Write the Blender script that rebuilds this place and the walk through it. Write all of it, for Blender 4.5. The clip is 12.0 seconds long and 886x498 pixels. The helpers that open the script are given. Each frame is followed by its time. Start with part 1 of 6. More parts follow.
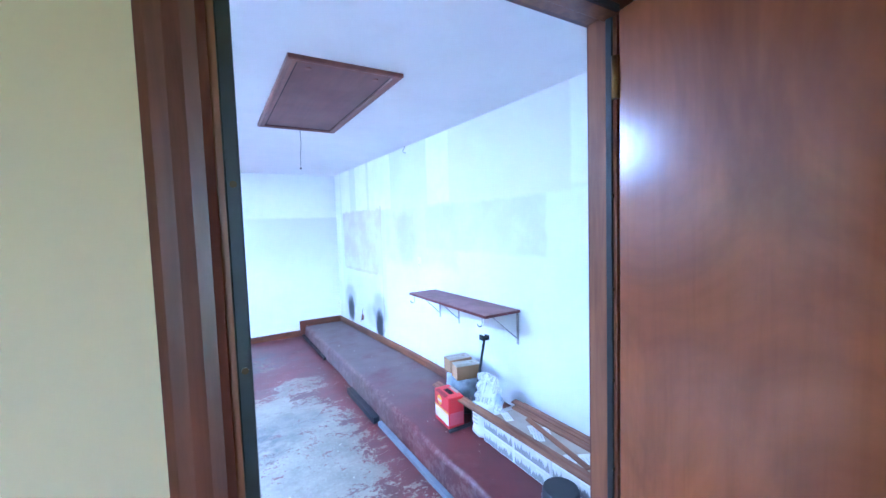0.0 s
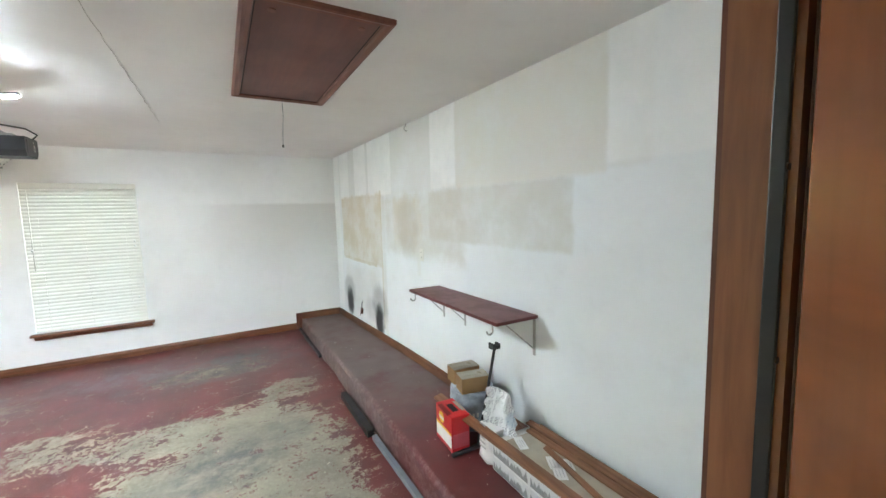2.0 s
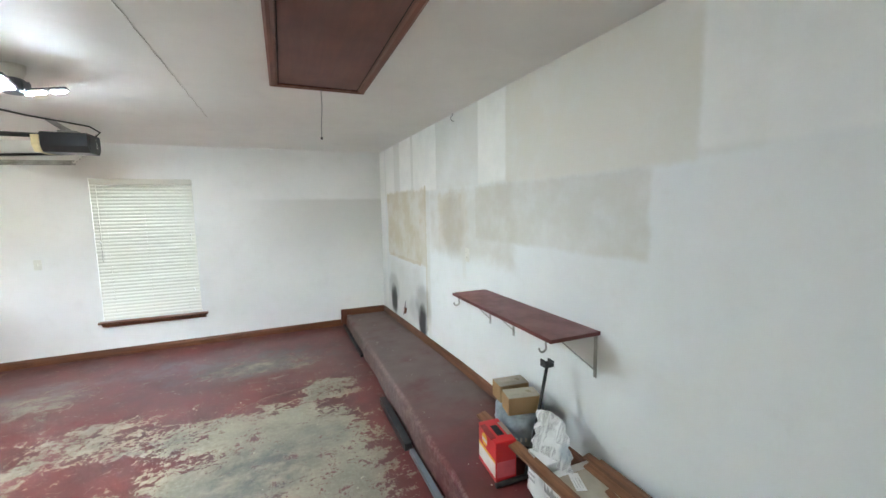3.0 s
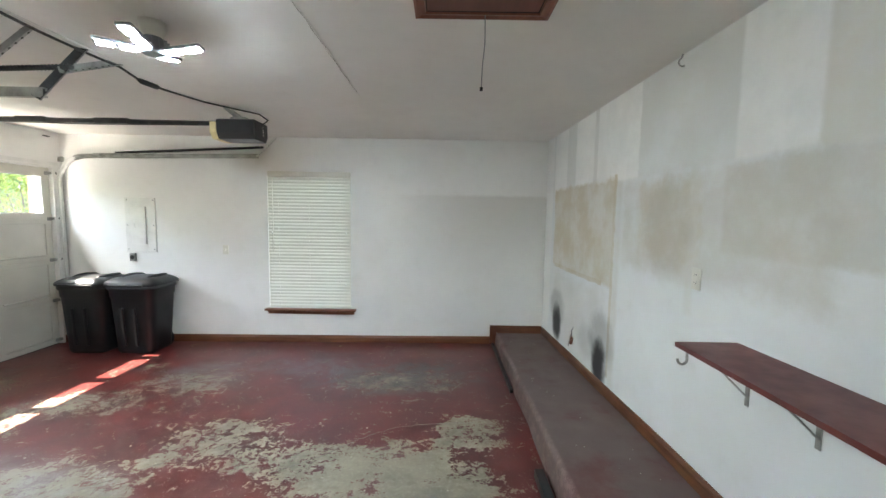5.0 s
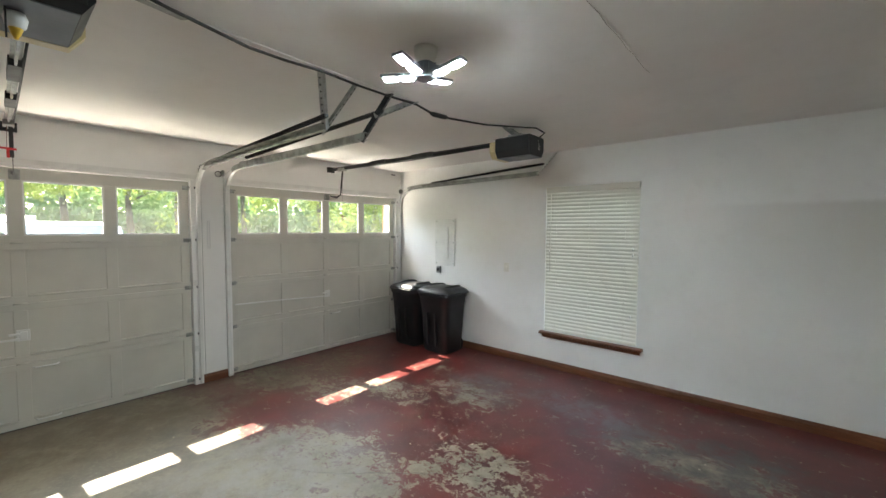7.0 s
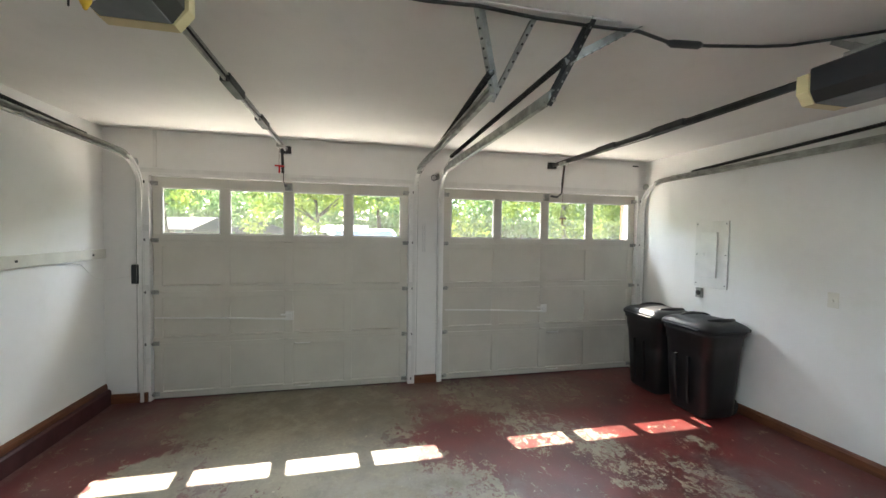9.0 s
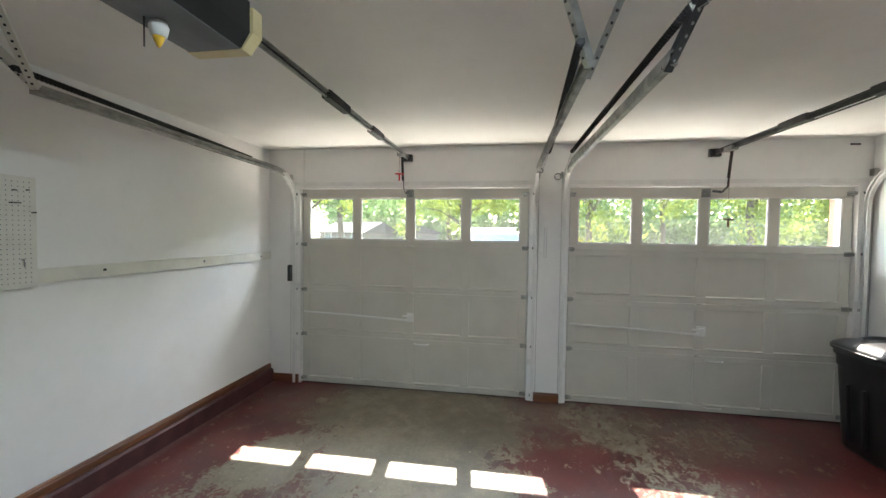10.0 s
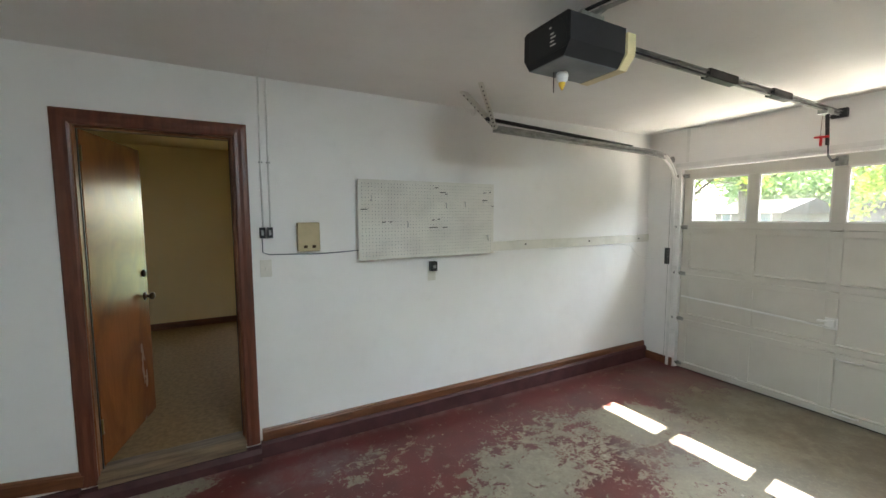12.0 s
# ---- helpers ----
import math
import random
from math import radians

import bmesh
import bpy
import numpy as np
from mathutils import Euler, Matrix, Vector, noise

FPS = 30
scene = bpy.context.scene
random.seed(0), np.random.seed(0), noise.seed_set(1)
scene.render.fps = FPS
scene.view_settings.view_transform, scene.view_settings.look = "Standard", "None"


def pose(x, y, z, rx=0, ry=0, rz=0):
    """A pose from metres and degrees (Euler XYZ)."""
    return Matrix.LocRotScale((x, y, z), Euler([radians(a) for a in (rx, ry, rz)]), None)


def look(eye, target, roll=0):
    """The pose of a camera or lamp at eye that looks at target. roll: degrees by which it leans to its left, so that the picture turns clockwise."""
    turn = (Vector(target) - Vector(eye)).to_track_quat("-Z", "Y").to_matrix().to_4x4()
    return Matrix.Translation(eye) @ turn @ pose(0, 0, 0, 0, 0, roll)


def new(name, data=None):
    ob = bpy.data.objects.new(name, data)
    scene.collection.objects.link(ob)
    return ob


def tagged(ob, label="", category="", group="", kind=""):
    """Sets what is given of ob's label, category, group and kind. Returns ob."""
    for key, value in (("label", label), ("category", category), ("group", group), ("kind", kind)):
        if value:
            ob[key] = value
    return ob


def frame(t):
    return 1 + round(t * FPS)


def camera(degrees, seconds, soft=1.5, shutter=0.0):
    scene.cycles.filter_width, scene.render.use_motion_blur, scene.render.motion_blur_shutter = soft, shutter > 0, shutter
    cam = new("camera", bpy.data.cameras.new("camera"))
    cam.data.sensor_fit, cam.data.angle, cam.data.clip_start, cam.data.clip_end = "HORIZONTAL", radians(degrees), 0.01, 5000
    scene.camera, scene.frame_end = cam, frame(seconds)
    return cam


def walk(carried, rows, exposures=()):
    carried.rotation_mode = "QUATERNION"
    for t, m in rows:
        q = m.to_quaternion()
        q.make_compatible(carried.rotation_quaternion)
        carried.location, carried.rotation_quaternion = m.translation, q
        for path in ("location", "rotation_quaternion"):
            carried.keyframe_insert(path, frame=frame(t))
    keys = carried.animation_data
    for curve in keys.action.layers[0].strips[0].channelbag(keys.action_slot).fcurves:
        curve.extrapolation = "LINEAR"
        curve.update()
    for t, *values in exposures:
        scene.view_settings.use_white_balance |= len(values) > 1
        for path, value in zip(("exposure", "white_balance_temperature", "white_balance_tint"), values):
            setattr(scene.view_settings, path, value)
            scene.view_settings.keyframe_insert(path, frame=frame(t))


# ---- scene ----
cam = camera(97.4, 12.0)
PATH = [
    (0, (0.480, 0.298, 1.699), (1.495, 2.016, 1.572), -1.8),
    (0.5, (0.546, 0.292, 1.718), (1.648, 1.954, 1.558), -2.5),
    (1, (0.594, 0.424, 1.734), (1.756, 2.042, 1.553), -2.5),
    (1.5, (0.640, 0.567, 1.721), (1.796, 2.187, 1.523), -1.7),
    (2, (0.729, 0.670, 1.713), (1.705, 2.404, 1.516), -1.4),
    (2.5, (0.856, 0.750, 1.725), (1.691, 2.570, 1.530), -1.3),
    (2.7, (0.855, 0.803, 1.730), (1.657, 2.637, 1.526), -1.3),
    (4.3, (1.033, 1.486, 1.611), (1.442, 3.431, 1.387), 1.1),
    (4.5, (1.032, 1.585, 1.614), (1.340, 3.549, 1.396), 1.1),
    (5, (0.984, 1.868, 1.622), (0.982, 3.860, 1.449), 0.9),
    (5.5, (0.960, 2.051, 1.634), (0.572, 4.008, 1.493), 0.6),
    (6, (1.025, 2.174, 1.655), (0.284, 4.027, 1.530), 0.4),
    (6.2, (1.044, 2.188, 1.649), (0.179, 3.988, 1.542), 0.5),
    (6.5, (1.041, 2.265, 1.653), (-0.012, 3.962, 1.538), 0.3),
    (7, (0.924, 2.411, 1.637), (-0.388, 3.917, 1.534), 0.3),
    (7.2, (0.862, 2.485, 1.637), (-0.544, 3.904, 1.544), 0.4),
    (8.8, (0.531, 3.112, 1.594), (-1.383, 3.688, 1.520), 1.0),
    (9, (0.463, 3.179, 1.596), (-1.486, 3.622, 1.525), 0.9),
    (9.5, (0.330, 3.340, 1.613), (-1.667, 3.432, 1.551), 1.0),
    (10, (0.259, 3.516, 1.629), (-1.715, 3.203, 1.557), 0.8),
    (10.5, (0.287, 3.618, 1.632), (-1.562, 2.862, 1.541), 0.5),
    (11, (0.397, 3.645, 1.622), (-1.231, 2.489, 1.505), 0.2),
    (11.5, (0.521, 3.712, 1.626), (-0.798, 2.215, 1.481), -0.0),
    (12, (0.511, 3.770, 1.635), (-0.437, 2.017, 1.468), -0.3),
]
EXPOSURES = [
    (0.0, 5.5, 4250, 20), (0.4, 5.15, 4850, 18), (0.7, 4.95, 5700, 14), (1.0, 4.85, 6600, 10), (1.5, 4.7, 6900, 10), (2.5, 4.55, 6850, 10), (4.5, 4.05, 6900, 10),
    (5.5, 3.83, 6950, 10), (6.5, 3.52, 7150, 10), (9.0, 3.28, 7000, 10), (10.5, 3.33, 6800, 10), (12.0, 3.68, 7000, 10),
]
walk(cam, [(t, look(eye, target, roll)) for t, eye, target, roll in PATH], EXPOSURES)

# ---------- world, sun, exposure ----------
SUN_DIR = Vector((0.84, 0.09, -1.0)).normalized()
world = bpy.data.worlds.new("sky")
scene.world = world
world.use_nodes = True
wn = world.node_tree.nodes
sky = wn.new("ShaderNodeTexSky")
sky.sky_type = "NISHITA"
sky.sun_disc = False
sky.sun_elevation = math.asin(-SUN_DIR.z)
sky.sun_rotation = math.atan2(-SUN_DIR.x, -SUN_DIR.y)
wn["Background"].inputs[1].default_value = 0.15
world.node_tree.links.new(sky.outputs[0], wn["Background"].inputs[0])
sun = new("sun", bpy.data.lights.new("sun", "SUN"))
sun.data.energy, sun.data.angle, sun.data.color = 3.6, radians(0.5), (1.0, 0.95, 0.86)
sun.matrix_world = look((-20, -2, 22), Vector((-20, -2, 22)) + SUN_DIR)


def window_fill_lamp(name, at, aim, sx, sy, watts, color):
    """An added area lamp that stands in for daylight at a window."""
    o = new(name, bpy.data.lights.new(name, "AREA"))
    o.data.shape, o.data.size, o.data.size_y = "RECTANGLE", sx, sy
    o.data.energy, o.data.color = watts, color
    o.matrix_world = look(at, Vector(at) + Vector(aim))


# added lamps: sky fill under the eave, ground bounce below the panes
for yc in (2.52, 5.375):
    window_fill_lamp("sky_fill_over_door", (-4.28, yc, 2.34), (1.0, 0, -0.9), 2.3, 0.32, 8.5, (0.78, 0.90, 1.0))
    window_fill_lamp("bounce_fill_under_panes", (-3.93, yc, 1.42), (1.0, 0, 0.9), 2.3, 0.1, 3.2, (1.0, 0.95, 0.88))
# warm lamp added inside the unseen house window to brighten that room
window_fill_lamp("warm_fill_in_window", (-0.5, -2.545, 1.28), (0, 1, -0.15), 1.15, 1.55, 0.28, (1.0, 0.77, 0.52))


# ---------- materials ----------
class Nodes:
    """A small writer of shader nodes."""

    def __init__(self, name, rough=0.6, metal=0.0, spec=0.5):
        self.m = bpy.data.materials.new(name)
        self.m.use_nodes = True
        self.t = self.m.node_tree
        self.b = self.t.nodes["Principled BSDF"]
        self.b.inputs["Roughness"].default_value = rough
        self.b.inputs["Metallic"].default_value = metal
        self.b.inputs["Specular IOR Level"].default_value = spec

    def put(self, socket, v):
        if isinstance(v, bpy.types.NodeSocket):
            self.t.links.new(v, socket)
        elif isinstance(v, (tuple, list)) and len(v) == 3 and socket.type == "RGBA":
            socket.default_value = (*v, 1)
        else:
            socket.default_value = v

    def coord(self, scale=(1, 1, 1), kind="Object", offset=(0, 0, 0)):
        c = self.t.nodes.new("ShaderNodeTexCoord")
        m = self.t.nodes.new("ShaderNodeMapping")
        m.inputs["Scale"].default_value = scale
        m.inputs["Location"].default_value = offset
        self.t.links.new(c.outputs[kind], m.inputs["Vector"])
        return m.outputs[0]

    def noise(self, scale, detail=4, rough=0.55, vec=None, distort=0.0):
        n = self.t.nodes.new("ShaderNodeTexNoise")
        n.inputs["Scale"].default_value, n.inputs["Detail"].default_value = scale, detail
        n.inputs["Roughness"].default_value, n.inputs["Distortion"].default_value = rough, distort
        self.t.links.new(vec if vec else self.coord(), n.inputs["Vector"])
        return n.outputs["Fac"]

    def math(self, op, a, b=0.0, clamp=False):
        n = self.t.nodes.new("ShaderNodeMath")
        n.operation, n.use_clamp = op, clamp
        self.put(n.inputs[0], a), self.put(n.inputs[1], b)
        return n.outputs[0]

    def ramp(self, fac, lo, hi, a=0.0, b=1.0):
        n = self.t.nodes.new("ShaderNodeMapRange")
        n.interpolation_type = "SMOOTHSTEP"
        for s, v in zip(n.inputs, (fac, lo, hi, a, b)):
            self.put(s, v)
        return n.outputs[0]

    def mix(self, fac, a, b, blend="MIX"):
        n = self.t.nodes.new("ShaderNodeMix")
        n.data_type, n.blend_type = "RGBA", blend
        self.put(n.inputs[0], fac), self.put(n.inputs[6], a), self.put(n.inputs[7], b)
        return n.outputs[2]

    def xyz(self, vec=None):
        n = self.t.nodes.new("ShaderNodeSeparateXYZ")
        self.t.links.new(vec if vec else self.coord(), n.inputs[0])
        return n.outputs

    def bump(self, h, strength=0.2, dist=0.01):
        n = self.t.nodes.new("ShaderNodeBump")
        n.inputs["Strength"].default_value, n.inputs["Distance"].default_value = strength, dist
        self.t.links.new(h, n.inputs["Height"])
        self.t.links.new(n.outputs[0], self.b.inputs["Normal"])

    def done(self, color, rough=None):
        self.put(self.b.inputs["Base Color"], color)
        if rough is not None:
            self.put(self.b.inputs["Roughness"], rough)
        return self.m


def plain(name, color, rough=0.5, metal=0.0, var=0.12, scale=9.0, bump=0.05, spec=0.5):
    n = Nodes(name, rough, metal, spec)
    big, fine = n.noise(scale, 3), n.noise(scale * 14, 3)
    dark = tuple(c * (1 - var * 2) for c in color)
    c = n.mix(n.ramp(big, 0.3, 0.75), color, dark)
    c = n.mix(n.math("MULTIPLY", fine, var), c, tuple(min(1, v * 1.25) for v in color))
    if bump:
        n.bump(fine, bump, 0.004)
    return n.done(c, n.math("ADD", n.math("MULTIPLY", n.math("SUBTRACT", big, 0.5), 0.25), rough, True))


def glow(name, color, strength):
    m = bpy.data.materials.new(name)
    m.use_nodes = True
    b = m.node_tree.nodes["Principled BSDF"]
    b.inputs["Base Color"].default_value = (0.9, 0.9, 0.9, 1)
    b.inputs["Emission Color"].default_value = (*color, 1)
    b.inputs["Emission Strength"].default_value = strength
    return m


def wood(name, light, dark, rough=0.35, axis="z", spec=0.5, ring=1.0):
    n = Nodes(name, rough, 0, spec)
    s = {"x": (1.2, 14, 14), "y": (14, 1.2, 14), "z": (14, 14, 1.2)}[axis]
    grain = n.noise(2.2 * ring, 6, 0.6, n.coord(s), 0.6)
    fine = n.noise(11, 3, 0.5, n.coord(s))
    blot = n.noise(2.3, 3, 0.6)
    c = n.mix(n.ramp(grain, 0.3, 0.72), light, dark)
    c = n.mix(n.math("MULTIPLY", n.ramp(blot, 0.35, 0.75), 0.45), c, tuple(v * 0.55 for v in dark))
    c = n.mix(n.math("MULTIPLY", fine, 0.15), c, tuple(v * 0.4 for v in dark))
    n.bump(fine, 0.08, 0.003)
    return n.done(c, n.math("ADD", n.math("MULTIPLY", blot, 0.22), rough - 0.1, True))


def wall_paint(name, base, extra=None):
    n = Nodes(name, 0.55, 0, 0.35)
    big = n.noise(0.9, 4, 0.6)
    mid = n.noise(5.5, 4, 0.6)
    c = n.mix(n.ramp(big, 0.35, 0.7), base, tuple(v * 0.93 for v in base))
    c = n.mix(n.math("MULTIPLY", n.ramp(mid, 0.5, 0.8), 0.12), c, (0.55, 0.52, 0.47))
    if extra:
        c = extra(n, c)
    orange = n.noise(90, 2)
    n.bump(n.math("ADD", n.math("MULTIPLY", orange, 0.5), mid), 0.06, 0.006)
    return n.done(c)


def box_mask(n, axes, lo, hi, soft=0.02, wob=0.03, seed=0.0):
    """1 inside a rectangle with slightly uneven edges."""
    w = n.math("MULTIPLY", n.math("SUBTRACT", n.noise(7 + seed, 4, 0.7), 0.5), wob * 2)
    out = None
    for a, l, h in zip(axes, lo, hi):
        p = n.math("ADD", a, w)
        e = n.math("MULTIPLY", n.ramp(p, l - soft, l + soft), n.ramp(p, h - soft, h + soft, 1.0, 0.0))
        out = e if out is None else n.math("MULTIPLY", out, e)
    return out


def spot_mask(n, axes, centre, radii, rough=0.5, scale=6.0):
    """1 in the middle of an uneven blot, falling to 0."""
    d = None
    for a, c, r in zip(axes, centre, radii):
        q = n.math("DIVIDE", n.math("SUBTRACT", a, c), r)
        q = n.math("MULTIPLY", q, q)
        d = q if d is None else n.math("ADD", d, q)
    d = n.math("ADD", d, n.math("MULTIPLY", n.math("SUBTRACT", n.noise(scale, 5, 0.65), 0.5), rough * 2))
    return n.ramp(d, 0.15, 1.0, 1.0, 0.0)


WHITE = (0.84, 0.83, 0.81)


def east_patches(n, c):
    """Old paint coats, filler and soot on the shelf wall."""
    v = n.xyz()
    yz = (v[1], v[2])
    cloud = n.ramp(n.noise(3.2, 6, 0.65), 0.3, 0.65, 0.45, 1.05)
    cream, tan, drab, bright, grey = (0.75, 0.725, 0.655), (0.58, 0.50, 0.355), (0.59, 0.56, 0.49), (0.90, 0.90, 0.885), (0.68, 0.66, 0.61)
    for col, lo, hi, amt, soft, wob in (
        (grey, (1.72, 1.90), (6.80, 2.60), 0.50, 0.02, 0.02),
        (bright, (1.0, 1.92), (1.95, 2.60), 0.8, 0.02, 0.02),
        (bright, (3.30, 1.90), (3.70, 2.60), 0.95, 0.015, 0.01),
        (cream, (1.95, 1.88), (3.30, 2.60), 0.85, 0.02, 0.02),
        (bright, (4.56, 1.90), (5.24, 2.60), 1.0, 0.015, 0.02),
        (bright, (5.32, 1.92), (5.75, 2.60), 0.9, 0.02, 0.03),
        (bright, (6.0, 1.9), (6.4, 2.60), 0.8, 0.02, 0.03),
        (drab, (2.15, 1.46), (3.75, 1.88), 0.62, 0.02, 0.03),
        (drab, (3.2, 1.28), (4.75, 1.88), 0.62, 0.07, 0.08),
        (tan, (4.87, 1.08), (6.36, 1.92), 0.78, 0.03, 0.06),
        (tan, (5.05, 1.06), (6.30, 1.10), 0.85, 0.006, 0.02),
        (tan, (4.86, 0.35), (4.90, 1.95), 0.65, 0.008, 0.02),
        (tan, (3.93, 1.38), (4.52, 1.84), 0.50, 0.06, 0.12),
        (grey, (3.93, 1.1), (4.0, 1.9), 0.5, 0.02, 0.02),
        (drab, (4.77, 0.3), (4.86, 1.9), 0.5, 0.03, 0.03),
        (drab, (4.95, 0.45), (6.3, 1.02), 0.30, 0.08, 0.12),
        (bright, (6.45, 0.2), (6.75, 2.6), 0.7, 0.02, 0.01),
    ):
        worn = n.math("MULTIPLY", cloud, amt)
        c = n.mix(n.math("MULTIPLY", box_mask(n, yz, lo, hi, soft, wob), worn), c, col)
    c = n.mix(n.math("MULTIPLY", spot_mask(n, yz, (4.2, 1.55), (0.3, 0.35), 0.6, 5), 0.35), c, (0.42, 0.39, 0.34))
    for ctr, rad, amt in (((5.03, 0.40), (0.17, 0.26), 0.97), ((6.15, 0.45), (0.18, 0.26), 0.95), ((5.02, 0.62), (0.28, 0.3), 0.35), ((6.15, 0.62), (0.3, 0.25), 0.3), ((5.3, 0.5), (0.3, 0.2), 0.18)):
        c = n.mix(n.math("MULTIPLY", spot_mask(n, yz, ctr, rad, 0.5, 5), amt), c, (0.012, 0.012, 0.013))
    return c


def north_patches(n, c):
    v = n.xyz()
    m = box_mask(n, (v[0], v[2]), (-0.1, 0.4), (2.4, 1.865), 0.025, 0.02)
    fade = n.ramp(v[0], 0.1, 1.5)
    low = n.ramp(v[2], 0.7, 1.7)
    return n.mix(n.math("MULTIPLY", n.math("MULTIPLY", m, fade), n.math("MULTIPLY", low, 0.75)), c, (0.62, 0.60, 0.565))


def floor_paint(name, spots, stains_and_sheen, base_wear):
    """Dark red floor paint, worn down to the concrete in patches."""
    n = Nodes(name, 0.4, 0, 0.5)
    v = n.xyz()
    xy = (v[0], v[1])
    big = n.noise(1.1, 5, 0.62)
    flake = n.noise(9.0, 8, 0.74, None, 0.6)
    streak = n.noise(5.0, 6, 0.7, n.coord((1.0, 2.8, 1.0)), 0.7)
    fine = n.noise(38, 6, 0.78, None, 0.3)
    wear = n.math("ADD", n.math("MULTIPLY", n.math("SUBTRACT", big, 0.5), 0.5), base_wear)
    for ctr, rad, amt in spots:
        wear = n.math("ADD", wear, n.math("MULTIPLY", spot_mask(n, xy, ctr, rad, 0.6, 3.0), amt * 1.25))
    score = wear
    for f, amt in ((flake, 3.3), (streak, 2.2), (fine, 2.7)):
        score = n.math("ADD", score, n.math("MULTIPLY", n.math("SUBTRACT", f, 0.5), amt))
    bare = n.ramp(score, 0.486, 0.502)
    thin = n.ramp(score, 0.30, 0.486)
    red = n.mix(n.ramp(n.noise(3, 5), 0.3, 0.75), (0.125, 0.021, 0.019), (0.070, 0.0165, 0.0155))
    red = n.mix(n.math("MULTIPLY", n.ramp(n.noise(24, 5, 0.7), 0.5, 0.78), 0.3), red, (0.18, 0.065, 0.055))
    red = n.mix(n.math("MULTIPLY", thin, 0.3), red, (0.13, 0.058, 0.045))
    con = n.mix(n.ramp(n.noise(2.2, 5, 0.6), 0.3, 0.72), (0.255, 0.222, 0.160), (0.160, 0.141, 0.108))
    con = n.mix(n.math("MULTIPLY", n.ramp(n.noise(38, 4, 0.7), 0.45, 0.75), 0.4), con, (0.35, 0.315, 0.245))
    con = n.mix(n.math("MULTIPLY", n.ramp(n.noise(13, 6, 0.7), 0.48, 0.72), 0.45), con, (0.125, 0.100, 0.072))
    c = n.mix(bare, red, con)
    for ctr, rad, amt, col in stains_and_sheen:
        c = n.mix(n.math("MULTIPLY", spot_mask(n, xy, ctr, rad, 0.7, 4), n.math("MULTIPLY", n.ramp(n.noise(6, 6, 0.7), 0.32, 0.66), amt)), c, col)
    dust_or_haze = n.ramp(n.noise(1.7, 6, 0.7), 0.5, 0.8)
    c = n.mix(n.math("MULTIPLY", dust_or_haze, 0.25), c, (0.20, 0.145, 0.13))
    for stretch, off in (((0.8, 26, 1), 0.0), ((22, 1.0, 1), 3.0)):
        scratch = n.ramp(n.noise(3.0, 4, 0.6, n.coord(stretch, "Object", (off, off, 0)), 1.2), 0.70, 0.75)
        c = n.mix(n.math("MULTIPLY", scratch, 0.22), c, (0.32, 0.25, 0.22))
    speck = n.ramp(n.noise(95, 3, 0.6), 0.685, 0.72)
    c = n.mix(n.math("MULTIPLY", speck, 0.5), c, (0.34, 0.29, 0.24))
    joint = n.math("MULTIPLY", n.ramp(v[1], 0.99, 1.05, 1.0, 0.0), n.ramp(n.noise(5, 5, 0.7), 0.35, 0.7))
    c = n.mix(n.math("MULTIPLY", joint, 0.55), c, (0.23, 0.19, 0.18))
    n.bump(n.math("SUBTRACT", n.math("MULTIPLY", flake, 0.25), bare), 0.4, 0.003)
    gloss = n.math("ADD", n.math("MULTIPLY", bare, 0.2), n.math("ADD", n.math("MULTIPLY", dust_or_haze, 0.22), n.math("MULTIPLY", fine, 0.16)))
    return n.done(c, n.math("ADD", gloss, 0.24))


FLOOR_SPOTS = (
    ((0.75, 3.4), (0.95, 1.05), 0.75), ((0.9, 2.2), (0.9, 1.0), 0.45), ((0.0, 3.3), (0.7, 0.7), 0.4), ((-0.6, 2.6), (0.9, 0.8), 0.5), ((0.9, 1.06), (0.35, 0.12), 0.6),
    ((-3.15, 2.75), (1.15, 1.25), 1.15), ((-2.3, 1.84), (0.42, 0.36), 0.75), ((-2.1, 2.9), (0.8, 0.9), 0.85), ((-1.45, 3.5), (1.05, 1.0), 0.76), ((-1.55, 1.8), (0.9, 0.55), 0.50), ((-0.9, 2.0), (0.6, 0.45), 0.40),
    ((-3.35, 4.4), (0.6, 0.55), 0.62), ((-3.3, 5.2), (0.5, 0.5), 0.48), ((-2.6, 4.7), (0.6, 0.45), 0.40), ((-2.0, 5.05), (0.55, 0.32), 0.48), ((-2.06, 5.87), (0.16, 0.12), 0.5), ((-1.4, 5.5), (0.6, 0.4), 0.42),
    ((-0.6, 4.5), (0.6, 0.42), 0.50), ((0.15, 4.25), (0.5, 0.36), 0.56), ((0.7, 4.35), (0.5, 0.3), 0.46), ((1.2, 4.66), (0.36, 0.32), 0.60), ((1.0, 4.15), (0.45, 0.3), 0.55),
    ((0.3, 5.55), (0.45, 0.28), 0.58), ((0.85, 5.55), (0.45, 0.32), 0.48), ((-0.3, 1.35), (0.5, 0.25), 0.28),
)
